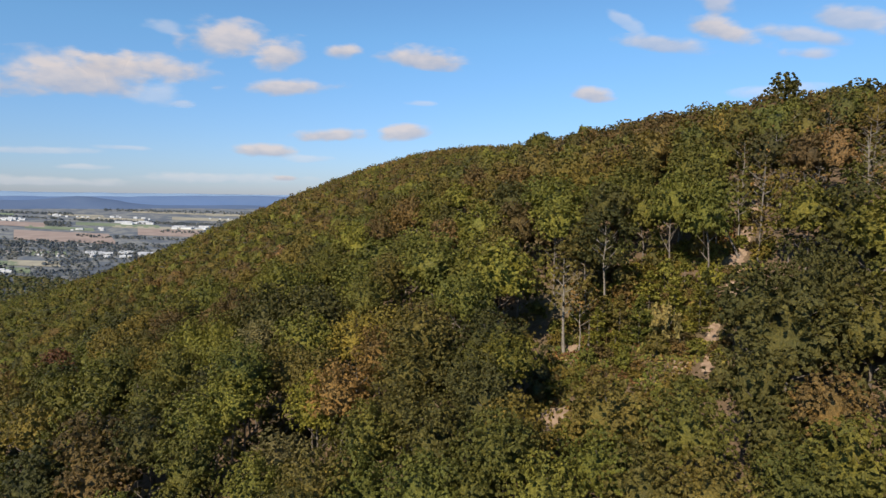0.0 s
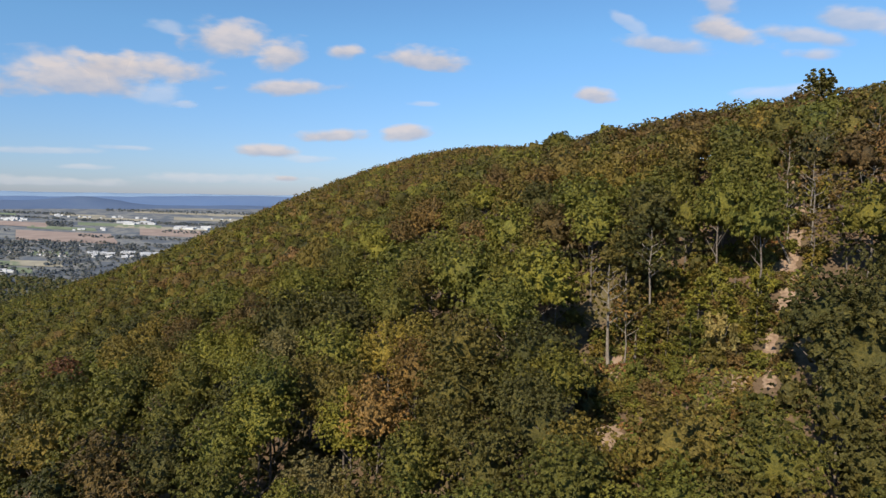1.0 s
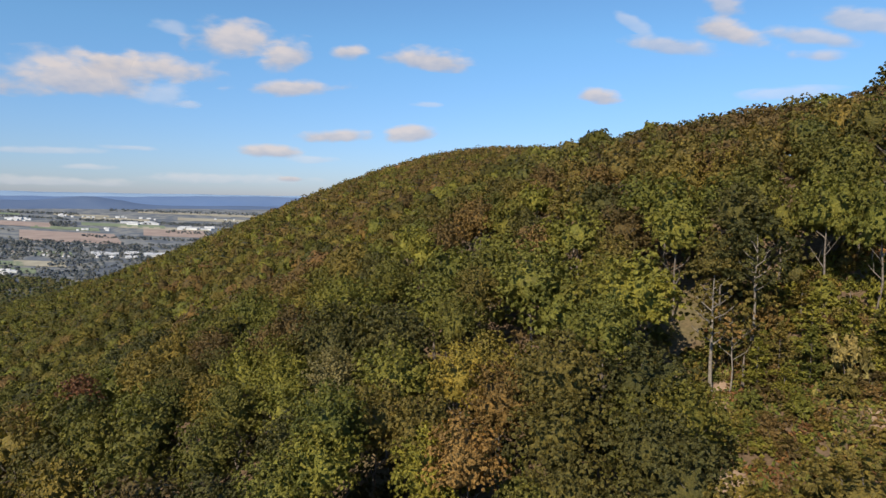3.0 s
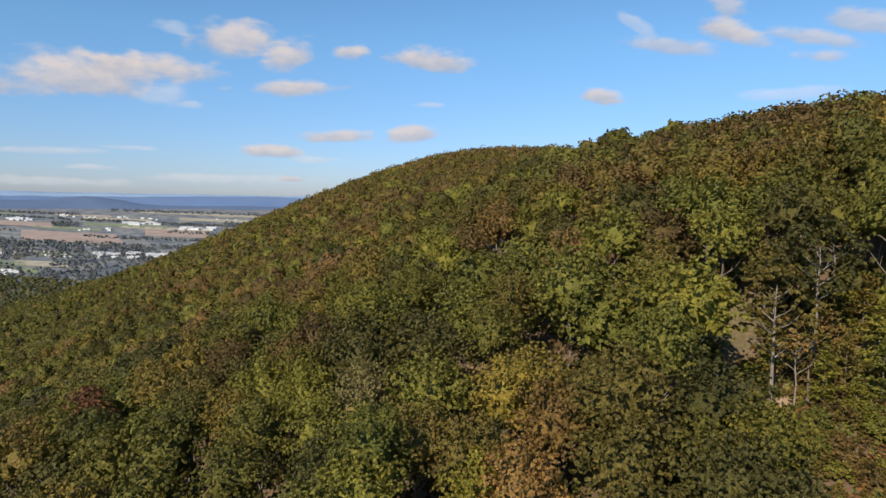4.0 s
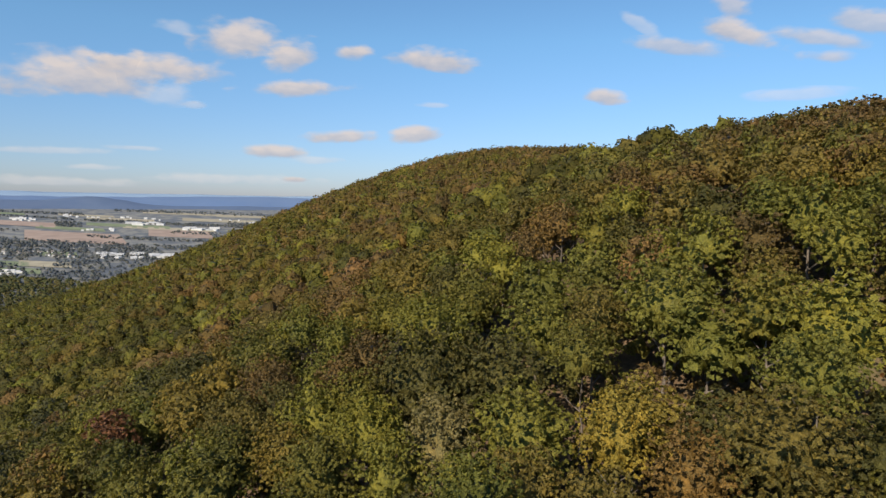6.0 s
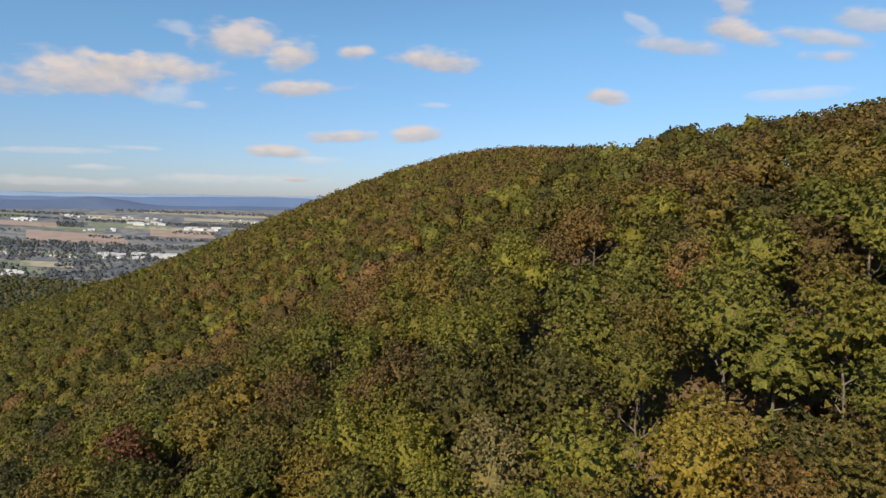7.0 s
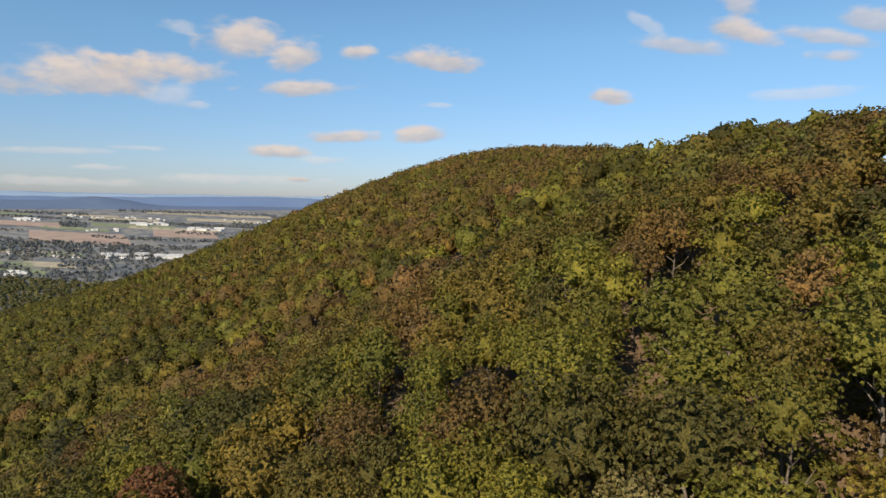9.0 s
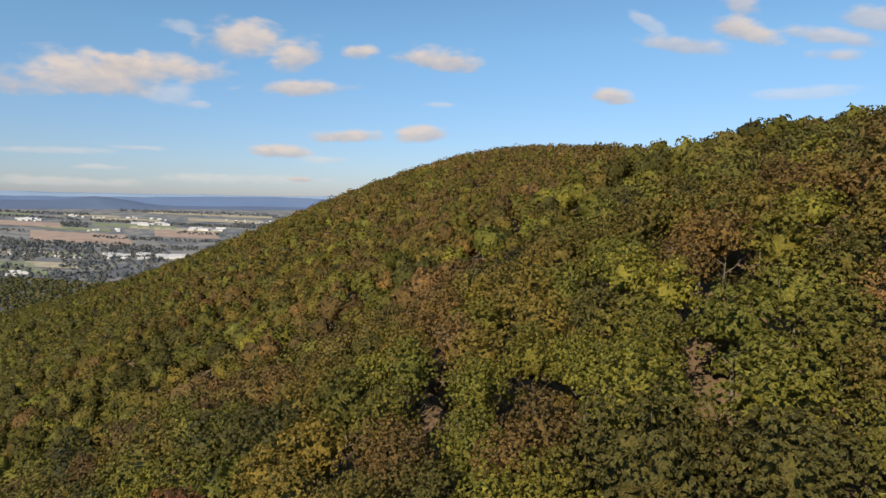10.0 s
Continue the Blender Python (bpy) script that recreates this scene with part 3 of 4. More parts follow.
def add_crown(shape, scale, turn, at, colour):
    V, F, smooth = shape
    c, s = math.cos(turn), math.sin(turn)
    R = np.array([[c * scale[0], s * scale[0], 0], [-s * scale[0], c * scale[0], 0], [0, 0, scale[1]]])
    stuff.append((V @ R + np.array(at), F, smooth, np.repeat(np.array(colour)[None], len(V), 0)))


def scatter(shape, x, y, r, tall, turn, kind, even=0.0):
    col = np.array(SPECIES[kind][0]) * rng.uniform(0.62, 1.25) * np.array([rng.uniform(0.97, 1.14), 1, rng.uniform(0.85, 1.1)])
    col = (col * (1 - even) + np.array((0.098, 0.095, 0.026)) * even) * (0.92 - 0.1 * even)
    deep = 0.25 + 0.78 * r / 5.0
    add_crown(shape, (r / 5.0, deep), turn, (x, y, height(x, y) + tall - 15.2 * deep), col)


for i, (x, y, r, kind, tall) in enumerate(places):
    tall += -0.5 * (40 < x < 85) + 1.2 * (x > 98) - 0.4 * (y > 140)
    if i < 300:
        tree_at(x, y, r, kind, i < 90, int(rng.integers(6)), float(rng.uniform(0, 360)), tall)
    else:
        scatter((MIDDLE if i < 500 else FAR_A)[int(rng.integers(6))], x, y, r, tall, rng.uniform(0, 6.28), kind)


def forest(name, label, mat=LEAF_MIXED):
    start = np.cumsum([0] + [len(s[0]) for s in stuff[:-1]])
    shape = (np.concatenate([s[0] for s in stuff]), np.concatenate([s[1] + o for s, o in zip(stuff, start)]), np.concatenate([s[2] for s in stuff]))
    ob = new(name, leaf_mesh(name, shape, mat, np.concatenate([s[3] for s in stuff])))
    tagged(ob, label, "forest", kind="stuff")
    stuff.clear()


for x, y in sow(rng, -120, 120, 34, 160, 6.4):      # saplings under the near crowns
    if -0.76 * y - 20 < x < 0.76 * y + 12 and not inside(x, y, CLEARING) and not inside(x, y, OPEN_SLOPE):
        scatter(SAPLING[int(rng.integers(3))], x, y, rng.uniform(2.4, 3.4), rng.uniform(5, 7.5), rng.uniform(0, 6.28), choose(rng, x, y))
forest("forest", "mixed green and browning oak forest on the upper slope")
for x, y in sow(rng, -300, 170, 203, 370, 7.9):
    if -0.76 * y - 24 < x:
        scatter(FAR_B[int(rng.integers(4))], x, y, rng.uniform(3.2, 4.9), 14.2 + rng.normal(0, 1.3), rng.uniform(0, 6.28), choose(rng, x, y), 0.12)
forest("forest", "green and rust-tinged forest across the middle of the mountainside", LEAF_FAR)
for x, y in sow(rng, -800, 150, 368, 1060, 8.1):
    if -0.76 * y - 30 < x and height(x, y) > -208:
        scatter(FAR_C[int(rng.integers(4))], x, y, rng.uniform(3.5, 5.2), 13.4 + rng.normal(0, 1.5), rng.uniform(0, 6.28), choose(rng, x, y), 0.15)
forest("forest", "distant autumn forest covering the far knoll and its long slope", LEAF_FAR)
for x, y in sow(rng, -260, 260, -260, 205, 13.0):
    if not (y > 26 and -0.76 * y - 26 < x < 0.76 * y + 14):
        near = math.hypot(x + 20, y - 20) < 95
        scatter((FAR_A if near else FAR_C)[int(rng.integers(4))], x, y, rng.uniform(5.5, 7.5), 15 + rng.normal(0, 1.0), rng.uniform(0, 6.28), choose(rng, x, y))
forest("forest", "green oak forest around the lower slope", LEAF_FAR)

# ---- the pine on the crest, the bare-trunked tree and the clearing ----
rng = np.random.default_rng(41)


def pine():
    root = new("pine_tree")
    root.matrix_basis = pose(87, 160, height(87, 160) - 0.2)
    part("trunk", mesh_from("trunk", *trunk_shape(rng, 18.5, 0.32, 10, 0.25, 4.0, 0.2), BARK), root, "dark straight trunk")
    Q = crown_shape(rng, 6500, 0.5,  lobes=44, rx=6.2, rz=6.6, zc=12.6, lobe=(0.9, 1.7), low=-0.75, taper=0.55)
    part("crown", leaf_mesh("crown", Q, LEAF["dark"]), root)
    tagged(root, "dark green pine standing above the other trees on the crest", "tree")


def thin_tree(x, y, tall, kind, label, seed, count=420, pale=True, girth=0.27, lean=0.3, wide=3.8, leaf=0.36, deep=5.2, first=0.42):
    g = np.random.default_rng(seed)
    root = new("oak_tree")
    root.matrix_basis = pose(x, y, height(x, y) - 0.2, 0, 0, float(g.uniform(0, 360)))
    part("trunk", mesh_from("trunk", *trunk_shape(g, tall, girth, 11, first, 3.4, lean), BARK_PALE if pale else BARK), root, "pale grey sunlit trunk with bare limbs")
    Q = crown_shape(g, count * 2, leaf, lobes=int(18 * (wide / 3.8) ** 2), rx=wide, rz=deep, zc=tall - deep - 0.3, lobe=(0.8, 1.4), low=-0.9, inner=0.0, clumps=max(60, count // 8), clump=(0.25, 0.5))
    part("crown", leaf_mesh("crown", Q, LEAF[kind]), root, "thin sparse foliage")
    tagged(root, label, "tree")


pine()
thin_tree(18.2, 91.2, 17.2, "olive", "tall pale-trunked tree with thin foliage beside the clearing", 3, 2300, True, 0.28, 0.3, 4.2, 0.30, 5.8)
thin_tree(20.2, 91.0, 12.0, "tan", "slender tree with a bare pale trunk", 4, 700, True, 0.13, 0.3, 2.6, 0.28, 3.6)
thin_tree(24.6, 95.6, 18.8, "dark", "forked pale-trunked tree at the edge of the clearing", 5, 5200, True, 0.24, 0.9, 5.2, 0.30, 5.0, 0.56)
thin_tree(50.5, 106.5, 12.5, "lime", "slender tree with bare trunk beside the trail", 6, 260, True, 0.17)
thin_tree(53.5, 104.5, 13.5, "olive", "slender tree with bare trunk beside the trail", 7, 260, True, 0.20)
thin_tree(57.5, 112.0, 14.0, "tan", "thin-leaved tree with a bare trunk by the trail", 8, 240, True, 0.19)
thin_tree(47.0, 109.5, 12.0, "lime", "slender yellow-green tree beside the trail", 9, 420, False, 0.17)
thin_tree(62.0, 117.0, 14.5, "rust", "thin browning tree with a bare trunk", 10, 300, True, 0.2)

for x, y, tall, kind in ((50.5, 98.5, 9.5, "olive"), (46.5, 105.5, 11.5, "lime"), (55.5, 100.5, 11.0, "rust"), (53.0, 95.0, 10.0, "green"), (58.0, 106.0, 12.0, "olive")):
    thin_tree(x, y, tall, kind, "small thin-leaved tree on the dry slope by the trail", 90 + int(x), 900, False, 0.13, 0.4, 3.0, 0.30, 4.2)
for i, (x, y) in enumerate(THIN):
    kind = ["tan", "olive", "rust", "dark"][i % 4]
    thin_tree(x, y, 12.5 + 2.5 * float(rng.random()), kind, "thin-leaved tree with a bare pale trunk on the dry slope", 60 + i, 430 + 60 * (i % 4), i % 3 > 0, 0.17 + 0.02 * (i % 3), 0.5)

def dead_trunk(x, y, lean_x, lean_y, tall):
    """A bare leaning trunk with a few broken stubs."""
    root = new("dead_tree")
    root.matrix_basis = pose(x, y, height(x, y) - 0.3)
    line = [(lean_x * f + 0.12 * math.sin(5 * f), lean_y * f, tall * f) for f in (0, 0.25, 0.5, 0.75, 1)]
    part("trunk", mesh_from("trunk", *tube(line, [0.24, 0.2, 0.17, 0.13, 0.06], 7), BARK), root, "dark weathered wood")
    for f, a in ((0.45, 0.6), (0.7, 2.9), (0.85, 4.4)):
        at = Vector((lean_x * f, lean_y * f, tall * f))
        part("branch", mesh_from("branch", *tube([at, at + Vector((0.9 * math.cos(a), 0.9 * math.sin(a), 0.5))], [0.07, 0.02], 5), BARK), root)
    tagged(root, "dark bare dead trunk leaning over the sandy trail", "tree")


dead_trunk(48.6, 101.4, -1.8, 1.2, 5.0)
dead_trunk(21.4, 90.6, 0.5, 0.4, 4.6)

SHRUB_Q = [crown_shape(rng, 620, 0.33, lobes=16, rx=2.1, rz=1.9, zc=1.15, lobe=(0.45, 0.9), low=-0.95, inner=0.2, clumps=70, clump=(0.15, 0.4), jitter=0.55) for _ in range(4)]
SHRUB_OF = {}
SHRUB_TEXT = {"lime": "yellow-green shrub in the clearing", "bright": "fresh green shrub in the clearing", "rust": "rust-brown shrub in the clearing",
              "olive": "olive shrub turning brown in the clearing", "green": "green shrub at the clearing's edge", "gold": "small yellow-orange shrub in the clearing", "pale": "pale grey-green rounded shrub"}


def shrub(x, y, r, tall, kind):
    key = (kind, int(rng.integers(4)))
    m = pose(x, y, height(x, y) - 0.1, 0, 0, float(rng.uniform(0, 360))) @ Matrix.Diagonal((r / 2, r / 2, tall / 3, 1))
    if key not in SHRUB_OF:
        root = new("shrub")
        stems = joined([tube([(0, 0, -0.2), (0.3 * math.cos(a), 0.3 * math.sin(a), 0.9), (0.9 * math.cos(a), 0.9 * math.sin(a), 2.0)], [0.06, 0.045, 0.015], 4) for a in (0.3, 1.7, 3.0, 4.6)])
        part("stem", mesh_from("stem", *stems, BARK), root, "thin brown stems")
        part("foliage", leaf_mesh("foliage", SHRUB_Q[key[1]], LEAF[kind]), root)
        tagged(root, SHRUB_TEXT[kind], "shrub", "shrubs of the clearing")
        SHRUB_OF[key] = root
        root.matrix_basis = m
        return
    src = SHRUB_OF[key]
    keep = src.matrix_basis.copy()
    src.matrix_basis = Matrix()
    copy_thing(src, m)
    src.matrix_basis = keep


BRUSH = [(11, 76), (14, 88), (18, 98), (24, 106), (30, 110), (38, 111), (47, 111), (57, 114), (54, 101), (46, 92), (39, 84), (36, 74), (27, 74), (20, 72), (14, 69)]
TRAIL_LINE = [(34, 79), (37.5, 86), (43.5, 93), (48, 101), (53, 108)]
count = 0
while count < 300:
    x, y = rng.uniform(10, 57), rng.uniform(69, 114)
    if not inside(x, y, BRUSH):
        continue
    if min(math.hypot(x - a, y - b) for a, b in TRAIL_LINE) < 2.6 or math.hypot(x - 14, y - 77) < 3.0 or math.hypot(x - 19, y - 90) < 3.0 or math.hypot(x - 21, y - 95) < 1.8 or math.hypot(x - 32, y - 81) < 2.2:
        continue
    kind = str(rng.choice(["lime", "bright", "rust", "olive", "green", "gold"], p=[0.19, 0.13, 0.31, 0.25, 0.05, 0.07]))
    r = rng.uniform(0.6, 1.9)
    shrub(x, y, r, r * rng.uniform(1.0, 1.7), kind)
    count += 1


def young_pine(x, y, tall, kind, seed):
    """A small conifer: flat whorls of boughs, shorter towards the tip."""
    g = np.random.default_rng(seed)
    root = new("young_pine")
    root.matrix_basis = pose(x, y, height(x, y) - 0.1, 0, 0, float(g.uniform(0, 360)))
    wood, P = [tube([(0, 0, -0.2), (0.05, 0, tall * 0.5), (0, 0.04, tall * 0.97)], [0.09, 0.06, 0.02], 5)], []
    for k in range(7):
        f = (k + g.uniform(0.2, 0.9)) / 7
        reach = (1 - f) ** 0.75 * 0.40 * tall + 0.25
        for j in range(6):
            a = k * 1.1 + j * 1.047 + g.uniform(-0.45, 0.45)
            out = reach * g.uniform(0.5, 1.15)
            z = f * tall + g.uniform(-0.45, 0.45)
            tip = (math.cos(a) * out, math.sin(a) * out, z + 0.10 * out)
            wood.append(tube([(0, 0, z), tip], [0.025, 0.008], 3))
            s = g.uniform(0.2, 1.08, 30)
            w = (1.1 - s) * 0.32 * out + 0.06
            side = g.normal(0, 1, 30) * w
            P.append(np.stack([math.cos(a) * out * s - math.sin(a) * side, math.sin(a) * out * s + math.cos(a) * side, z + 0.10 * out * s + g.normal(0, 0.14, 30)], -1))
    P = np.concatenate(P)
    n = len(P)
    N = g.normal(0, 0.5, (n, 3)) + np.array([0, -0.2, 0.9])
    N /= np.linalg.norm(N, axis=1)[:, None]
    A = np.cross(N, g.normal(0, 1, (n, 3)))
    A /= np.linalg.norm(A, axis=1)[:, None]
    B = np.cross(N, A)
    s = g.uniform(0.11, 0.23, (n, 1)) * tall / 5
    V = np.stack([P - A * s, P + B * s * 0.6, P + A * s, P - B * s * 0.6], 1).reshape(-1, 3)
    part("trunk", mesh_from("trunk", *joined(wood), BARK), root, "thin brown stem and boughs")
    part("foliage", leaf_mesh("foliage", (V, np.arange(4 * n).reshape(-1, 4), np.zeros(n, bool)), LEAF[kind]), root)
    tagged(root, "young pine with flat layered boughs in the clearing", "tree", "young pines of the clearing")


for i, (x, y, tall, kind) in enumerate([(28.3, 88.6, 7.0, "lime"), (22.6, 89.4, 6.6, "bright"), (24.2, 92.6, 6.6, "olive"), (36.5, 87.5, 6.6, "green"), (33.3, 99.5, 6.4, "olive"), (31.5, 94.0, 7.2, "lime"), (26.5, 92.0, 6.2, "olive"),
                                        (38.5, 90.5, 6.6, "green"), (38, 97, 5.6, "lime"), (34.0, 90.4, 6.8, "bright"), (24.5, 87.0, 4.2, "lime")]):
    young_pine(x, y, tall, kind, 300 + i)
shrub(31.6, 87.2, 2.7, 6.4, "pale")
shrub(29.5, 84.9, 2.2, 3.6, "olive")
shrub(36.0, 99.5, 2.6, 5.2, "bright")
shrub(41.5, 96.0, 2.4, 4.8, "lime")
shrub(43.8, 101.5, 2.2, 4.6, "green")
shrub(35.5, 94.5, 2.3, 4.6, "olive")
shrub(29.3, 98.6, 2.3, 4.4, "rust")
shrub(32.6, 83.6, 1.6, 2.0, "rust")
shrub(40.5, 87.0, 2.2, 4.0, "green")
shrub(20.8, 87.0, 1.8, 2.8, "bright")
shrub(15.6, 82.2, 1.9, 2.2, "bright")
shrub(17.6, 84.6, 1.5, 2.0, "gold")


def undergrowth():
    """Ferns, grass and low brush over the clearing's floor."""
    g = np.random.default_rng(77)
    pal = [(0.20, 0.13, 0.045), (0.16, 0.16, 0.04), (0.24, 0.20, 0.06), (0.12, 0.14, 0.03), (0.22, 0.11, 0.05)]
    P, T = [], []
    while len(P) < 13000:
        x, y = g.uniform(10, 58), g.uniform(68, 115)
        if not inside(x, y, BRUSH):
            continue
        near = min(math.hypot(x - p, y - q) for p, q in TRAIL_LINE)
        cover = noise.noise(Vector((x * 0.25, y * 0.25, 4.4)))
        if near < 2.0 or math.hypot(x - 14, y - 77) < 2.6 or cover < -0.22:
            continue
        P.append((x, y, height(x, y) + g.uniform(0.1, 0.55)))
        k = int(np.clip(2.5 + 3.5 * noise.noise(Vector((x * 0.18, y * 0.18, 8.8))) + g.normal(0, 0.9), 0, 4))
        T.append(np.array(pal[k]) * g.uniform(0.7, 1.25))
    P, T = np.array(P), np.array(T)
    n = len(P)
    N = g.normal(0, 0.55, (n, 3)) + np.array([0, -0.15, 0.7])
    N /= np.linalg.norm(N, axis=1)[:, None]
    A = np.cross(N, g.normal(0, 1, (n, 3)))
    A /= np.linalg.norm(A, axis=1)[:, None]
    B = np.cross(N, A)
    s = g.uniform(0.22, 0.5, (n, 1))
    V = np.stack([P - A * s, P + B * s * 0.5, P + A * s, P - B * s * 0.5], 1).reshape(-1, 3)
    ob = new("undergrowth", leaf_mesh("undergrowth", (V, np.arange(4 * n).reshape(-1, 4), np.zeros(n, bool)), LEAF_MIXED, np.repeat(T, 4, 0)))
    tagged(ob, "low rust and olive brush over the clearing's floor", "undergrowth", kind="stuff")


undergrowth()

# ---- the valley ----
rng = np.random.default_rng(67)


def field(x0, x1, y0, y1, mat, label, skew=0.0):
    nx, ny = 9, 5
    verts = []
    for j in range(ny):
        for i in range(nx):
            y = y0 + (y1 - y0) * j / (ny - 1)
            x = x0 + (x1 - x0) * i / (nx - 1) + skew * (y - y0)
            verts.append((x, y, height(x, y) + 1.2))
    ob = new("field", mesh_from("field", verts, grid_faces(nx, ny), mat))
    tagged(ob, label, "field", kind="structure")


field(-1510, -1138, 2246, 2500, FIELD["plough"], "brown ploughed field on the valley floor", -0.66)
field(-1188, -929, 2501, 2705, FIELD["plough"], "brown ploughed field beside a hedge", -0.47)
field(-2106, -1616, 2610, 2759, FIELD["plough"], "long brown ploughed field far off in the valley", -0.70)
field(-1676, -1392, 2565, 2651, FIELD["meadow"], "green meadow on the valley floor", -0.65)
field(-1567, -1195, 2736, 2836, FIELD["meadow"], "green meadow beside white sheds", -0.57)
field(-1392, -997, 2703, 2777, FIELD["stubble"], "pale stubble field beside white sheds", -0.51)
field(-1198, -1050, 1754, 1846, FIELD["stubble"], "pale stubble field among hedges", -0.67)
field(-1301, -1062, 1641, 1723, FIELD["meadow"], "green meadow among hedges", -0.68)
field(-1418, -1165, 1751, 1823, FIELD["meadow"], "green meadow beside a lane", -0.70)
field(-1698, -1372, 2967, 3065, FIELD["stubble"], "pale stubble field near the far hills", -0.57)
field(-1293, -920, 3078, 3207, FIELD["stubble"], "pale stubble field near the far hills", -0.41)
field(-1220, -951, 3332, 3465, FIELD["stubble"], "narrow stubble field near the far hills", -0.36)
field(-1902, -1625, 3084, 3170, FIELD["stubble"], "narrow pale field below the far hills", -0.61)
field(-2427, -2016, 3012, 3098, FIELD["meadow"], "green pasture below the far hills", -0.70)
field(-1625, -1185, 3369, 3483, FIELD["stubble"], "narrow pale field below the far hills", -0.48)
field(-1277, -1146, 1949, 2034, FIELD["meadow"], "green meadow between woods", -0.65)
field(-1592, -1325, 1969, 2044, FIELD["stubble"], "pale field between woods", -0.70)


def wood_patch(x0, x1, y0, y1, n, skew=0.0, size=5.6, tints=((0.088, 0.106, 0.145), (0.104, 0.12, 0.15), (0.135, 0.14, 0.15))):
    """Trees scattered over a slanted patch of the valley floor; the default tints have blue-grey haze mixed in."""
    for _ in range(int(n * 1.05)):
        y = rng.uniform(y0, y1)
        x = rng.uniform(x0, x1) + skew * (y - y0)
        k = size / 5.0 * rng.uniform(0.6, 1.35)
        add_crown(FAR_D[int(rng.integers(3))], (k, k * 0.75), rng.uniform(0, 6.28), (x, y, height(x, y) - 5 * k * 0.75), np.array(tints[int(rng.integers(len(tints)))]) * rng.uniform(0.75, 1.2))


OLIVE_WOOD = ((0.105, 0.105, 0.045), (0.08, 0.09, 0.04), (0.125, 0.11, 0.048))
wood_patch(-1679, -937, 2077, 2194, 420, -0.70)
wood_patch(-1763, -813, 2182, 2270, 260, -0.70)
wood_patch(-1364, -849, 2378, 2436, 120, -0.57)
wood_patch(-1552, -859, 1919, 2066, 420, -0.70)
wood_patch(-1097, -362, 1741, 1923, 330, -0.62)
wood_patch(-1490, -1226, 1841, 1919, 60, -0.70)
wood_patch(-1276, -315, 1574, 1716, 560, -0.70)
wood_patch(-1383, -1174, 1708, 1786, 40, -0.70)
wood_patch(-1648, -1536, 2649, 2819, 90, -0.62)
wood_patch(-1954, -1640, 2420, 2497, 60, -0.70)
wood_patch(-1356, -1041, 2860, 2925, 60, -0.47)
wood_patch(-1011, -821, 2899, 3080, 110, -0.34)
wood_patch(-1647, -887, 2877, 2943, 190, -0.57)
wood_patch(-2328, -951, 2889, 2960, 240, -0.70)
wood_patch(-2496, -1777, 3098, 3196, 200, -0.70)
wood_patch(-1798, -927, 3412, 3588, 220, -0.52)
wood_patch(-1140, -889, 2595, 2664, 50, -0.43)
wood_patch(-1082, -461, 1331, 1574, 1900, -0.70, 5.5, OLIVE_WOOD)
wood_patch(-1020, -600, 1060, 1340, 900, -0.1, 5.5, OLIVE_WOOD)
forest("woodland", "belts of woodland and hedges across the valley floor, the farther ones painted hazy blue-grey", LEAF_FAR)


def building(w, d, h, roof_mat, pitch):
    """A long low building: wall block, roof slab or gable."""
    root = new("building")
    e = 0.6
    wv = [(sx * w / 2, sy * d / 2, z) for z in (-3, h) for sx, sy in ((-1, -1), (1, -1), (1, 1), (-1, 1))]
    wf = [(0, 1, 5, 4), (1, 2, 6, 5), (2, 3, 7, 6), (3, 0, 4, 7)]
    part("wall", mesh_from("wall", wv, wf, WHITE_WALL, False), root)
    rv = [(-w / 2 - e, -d / 2 - e, h), (w / 2 + e, -d / 2 - e, h), (w / 2 + e, d / 2 + e, h), (-w / 2 - e, d / 2 + e, h),
          (-w / 2 - e, 0, h + pitch), (w / 2 + e, 0, h + pitch)]
    rf = [(0, 1, 5, 4), (2, 3, 4, 5), (0, 4, 3), (1, 2, 5), (3, 2, 1, 0)]
    part("roof", mesh_from("roof", rv, rf, roof_mat, False), root)
    return root


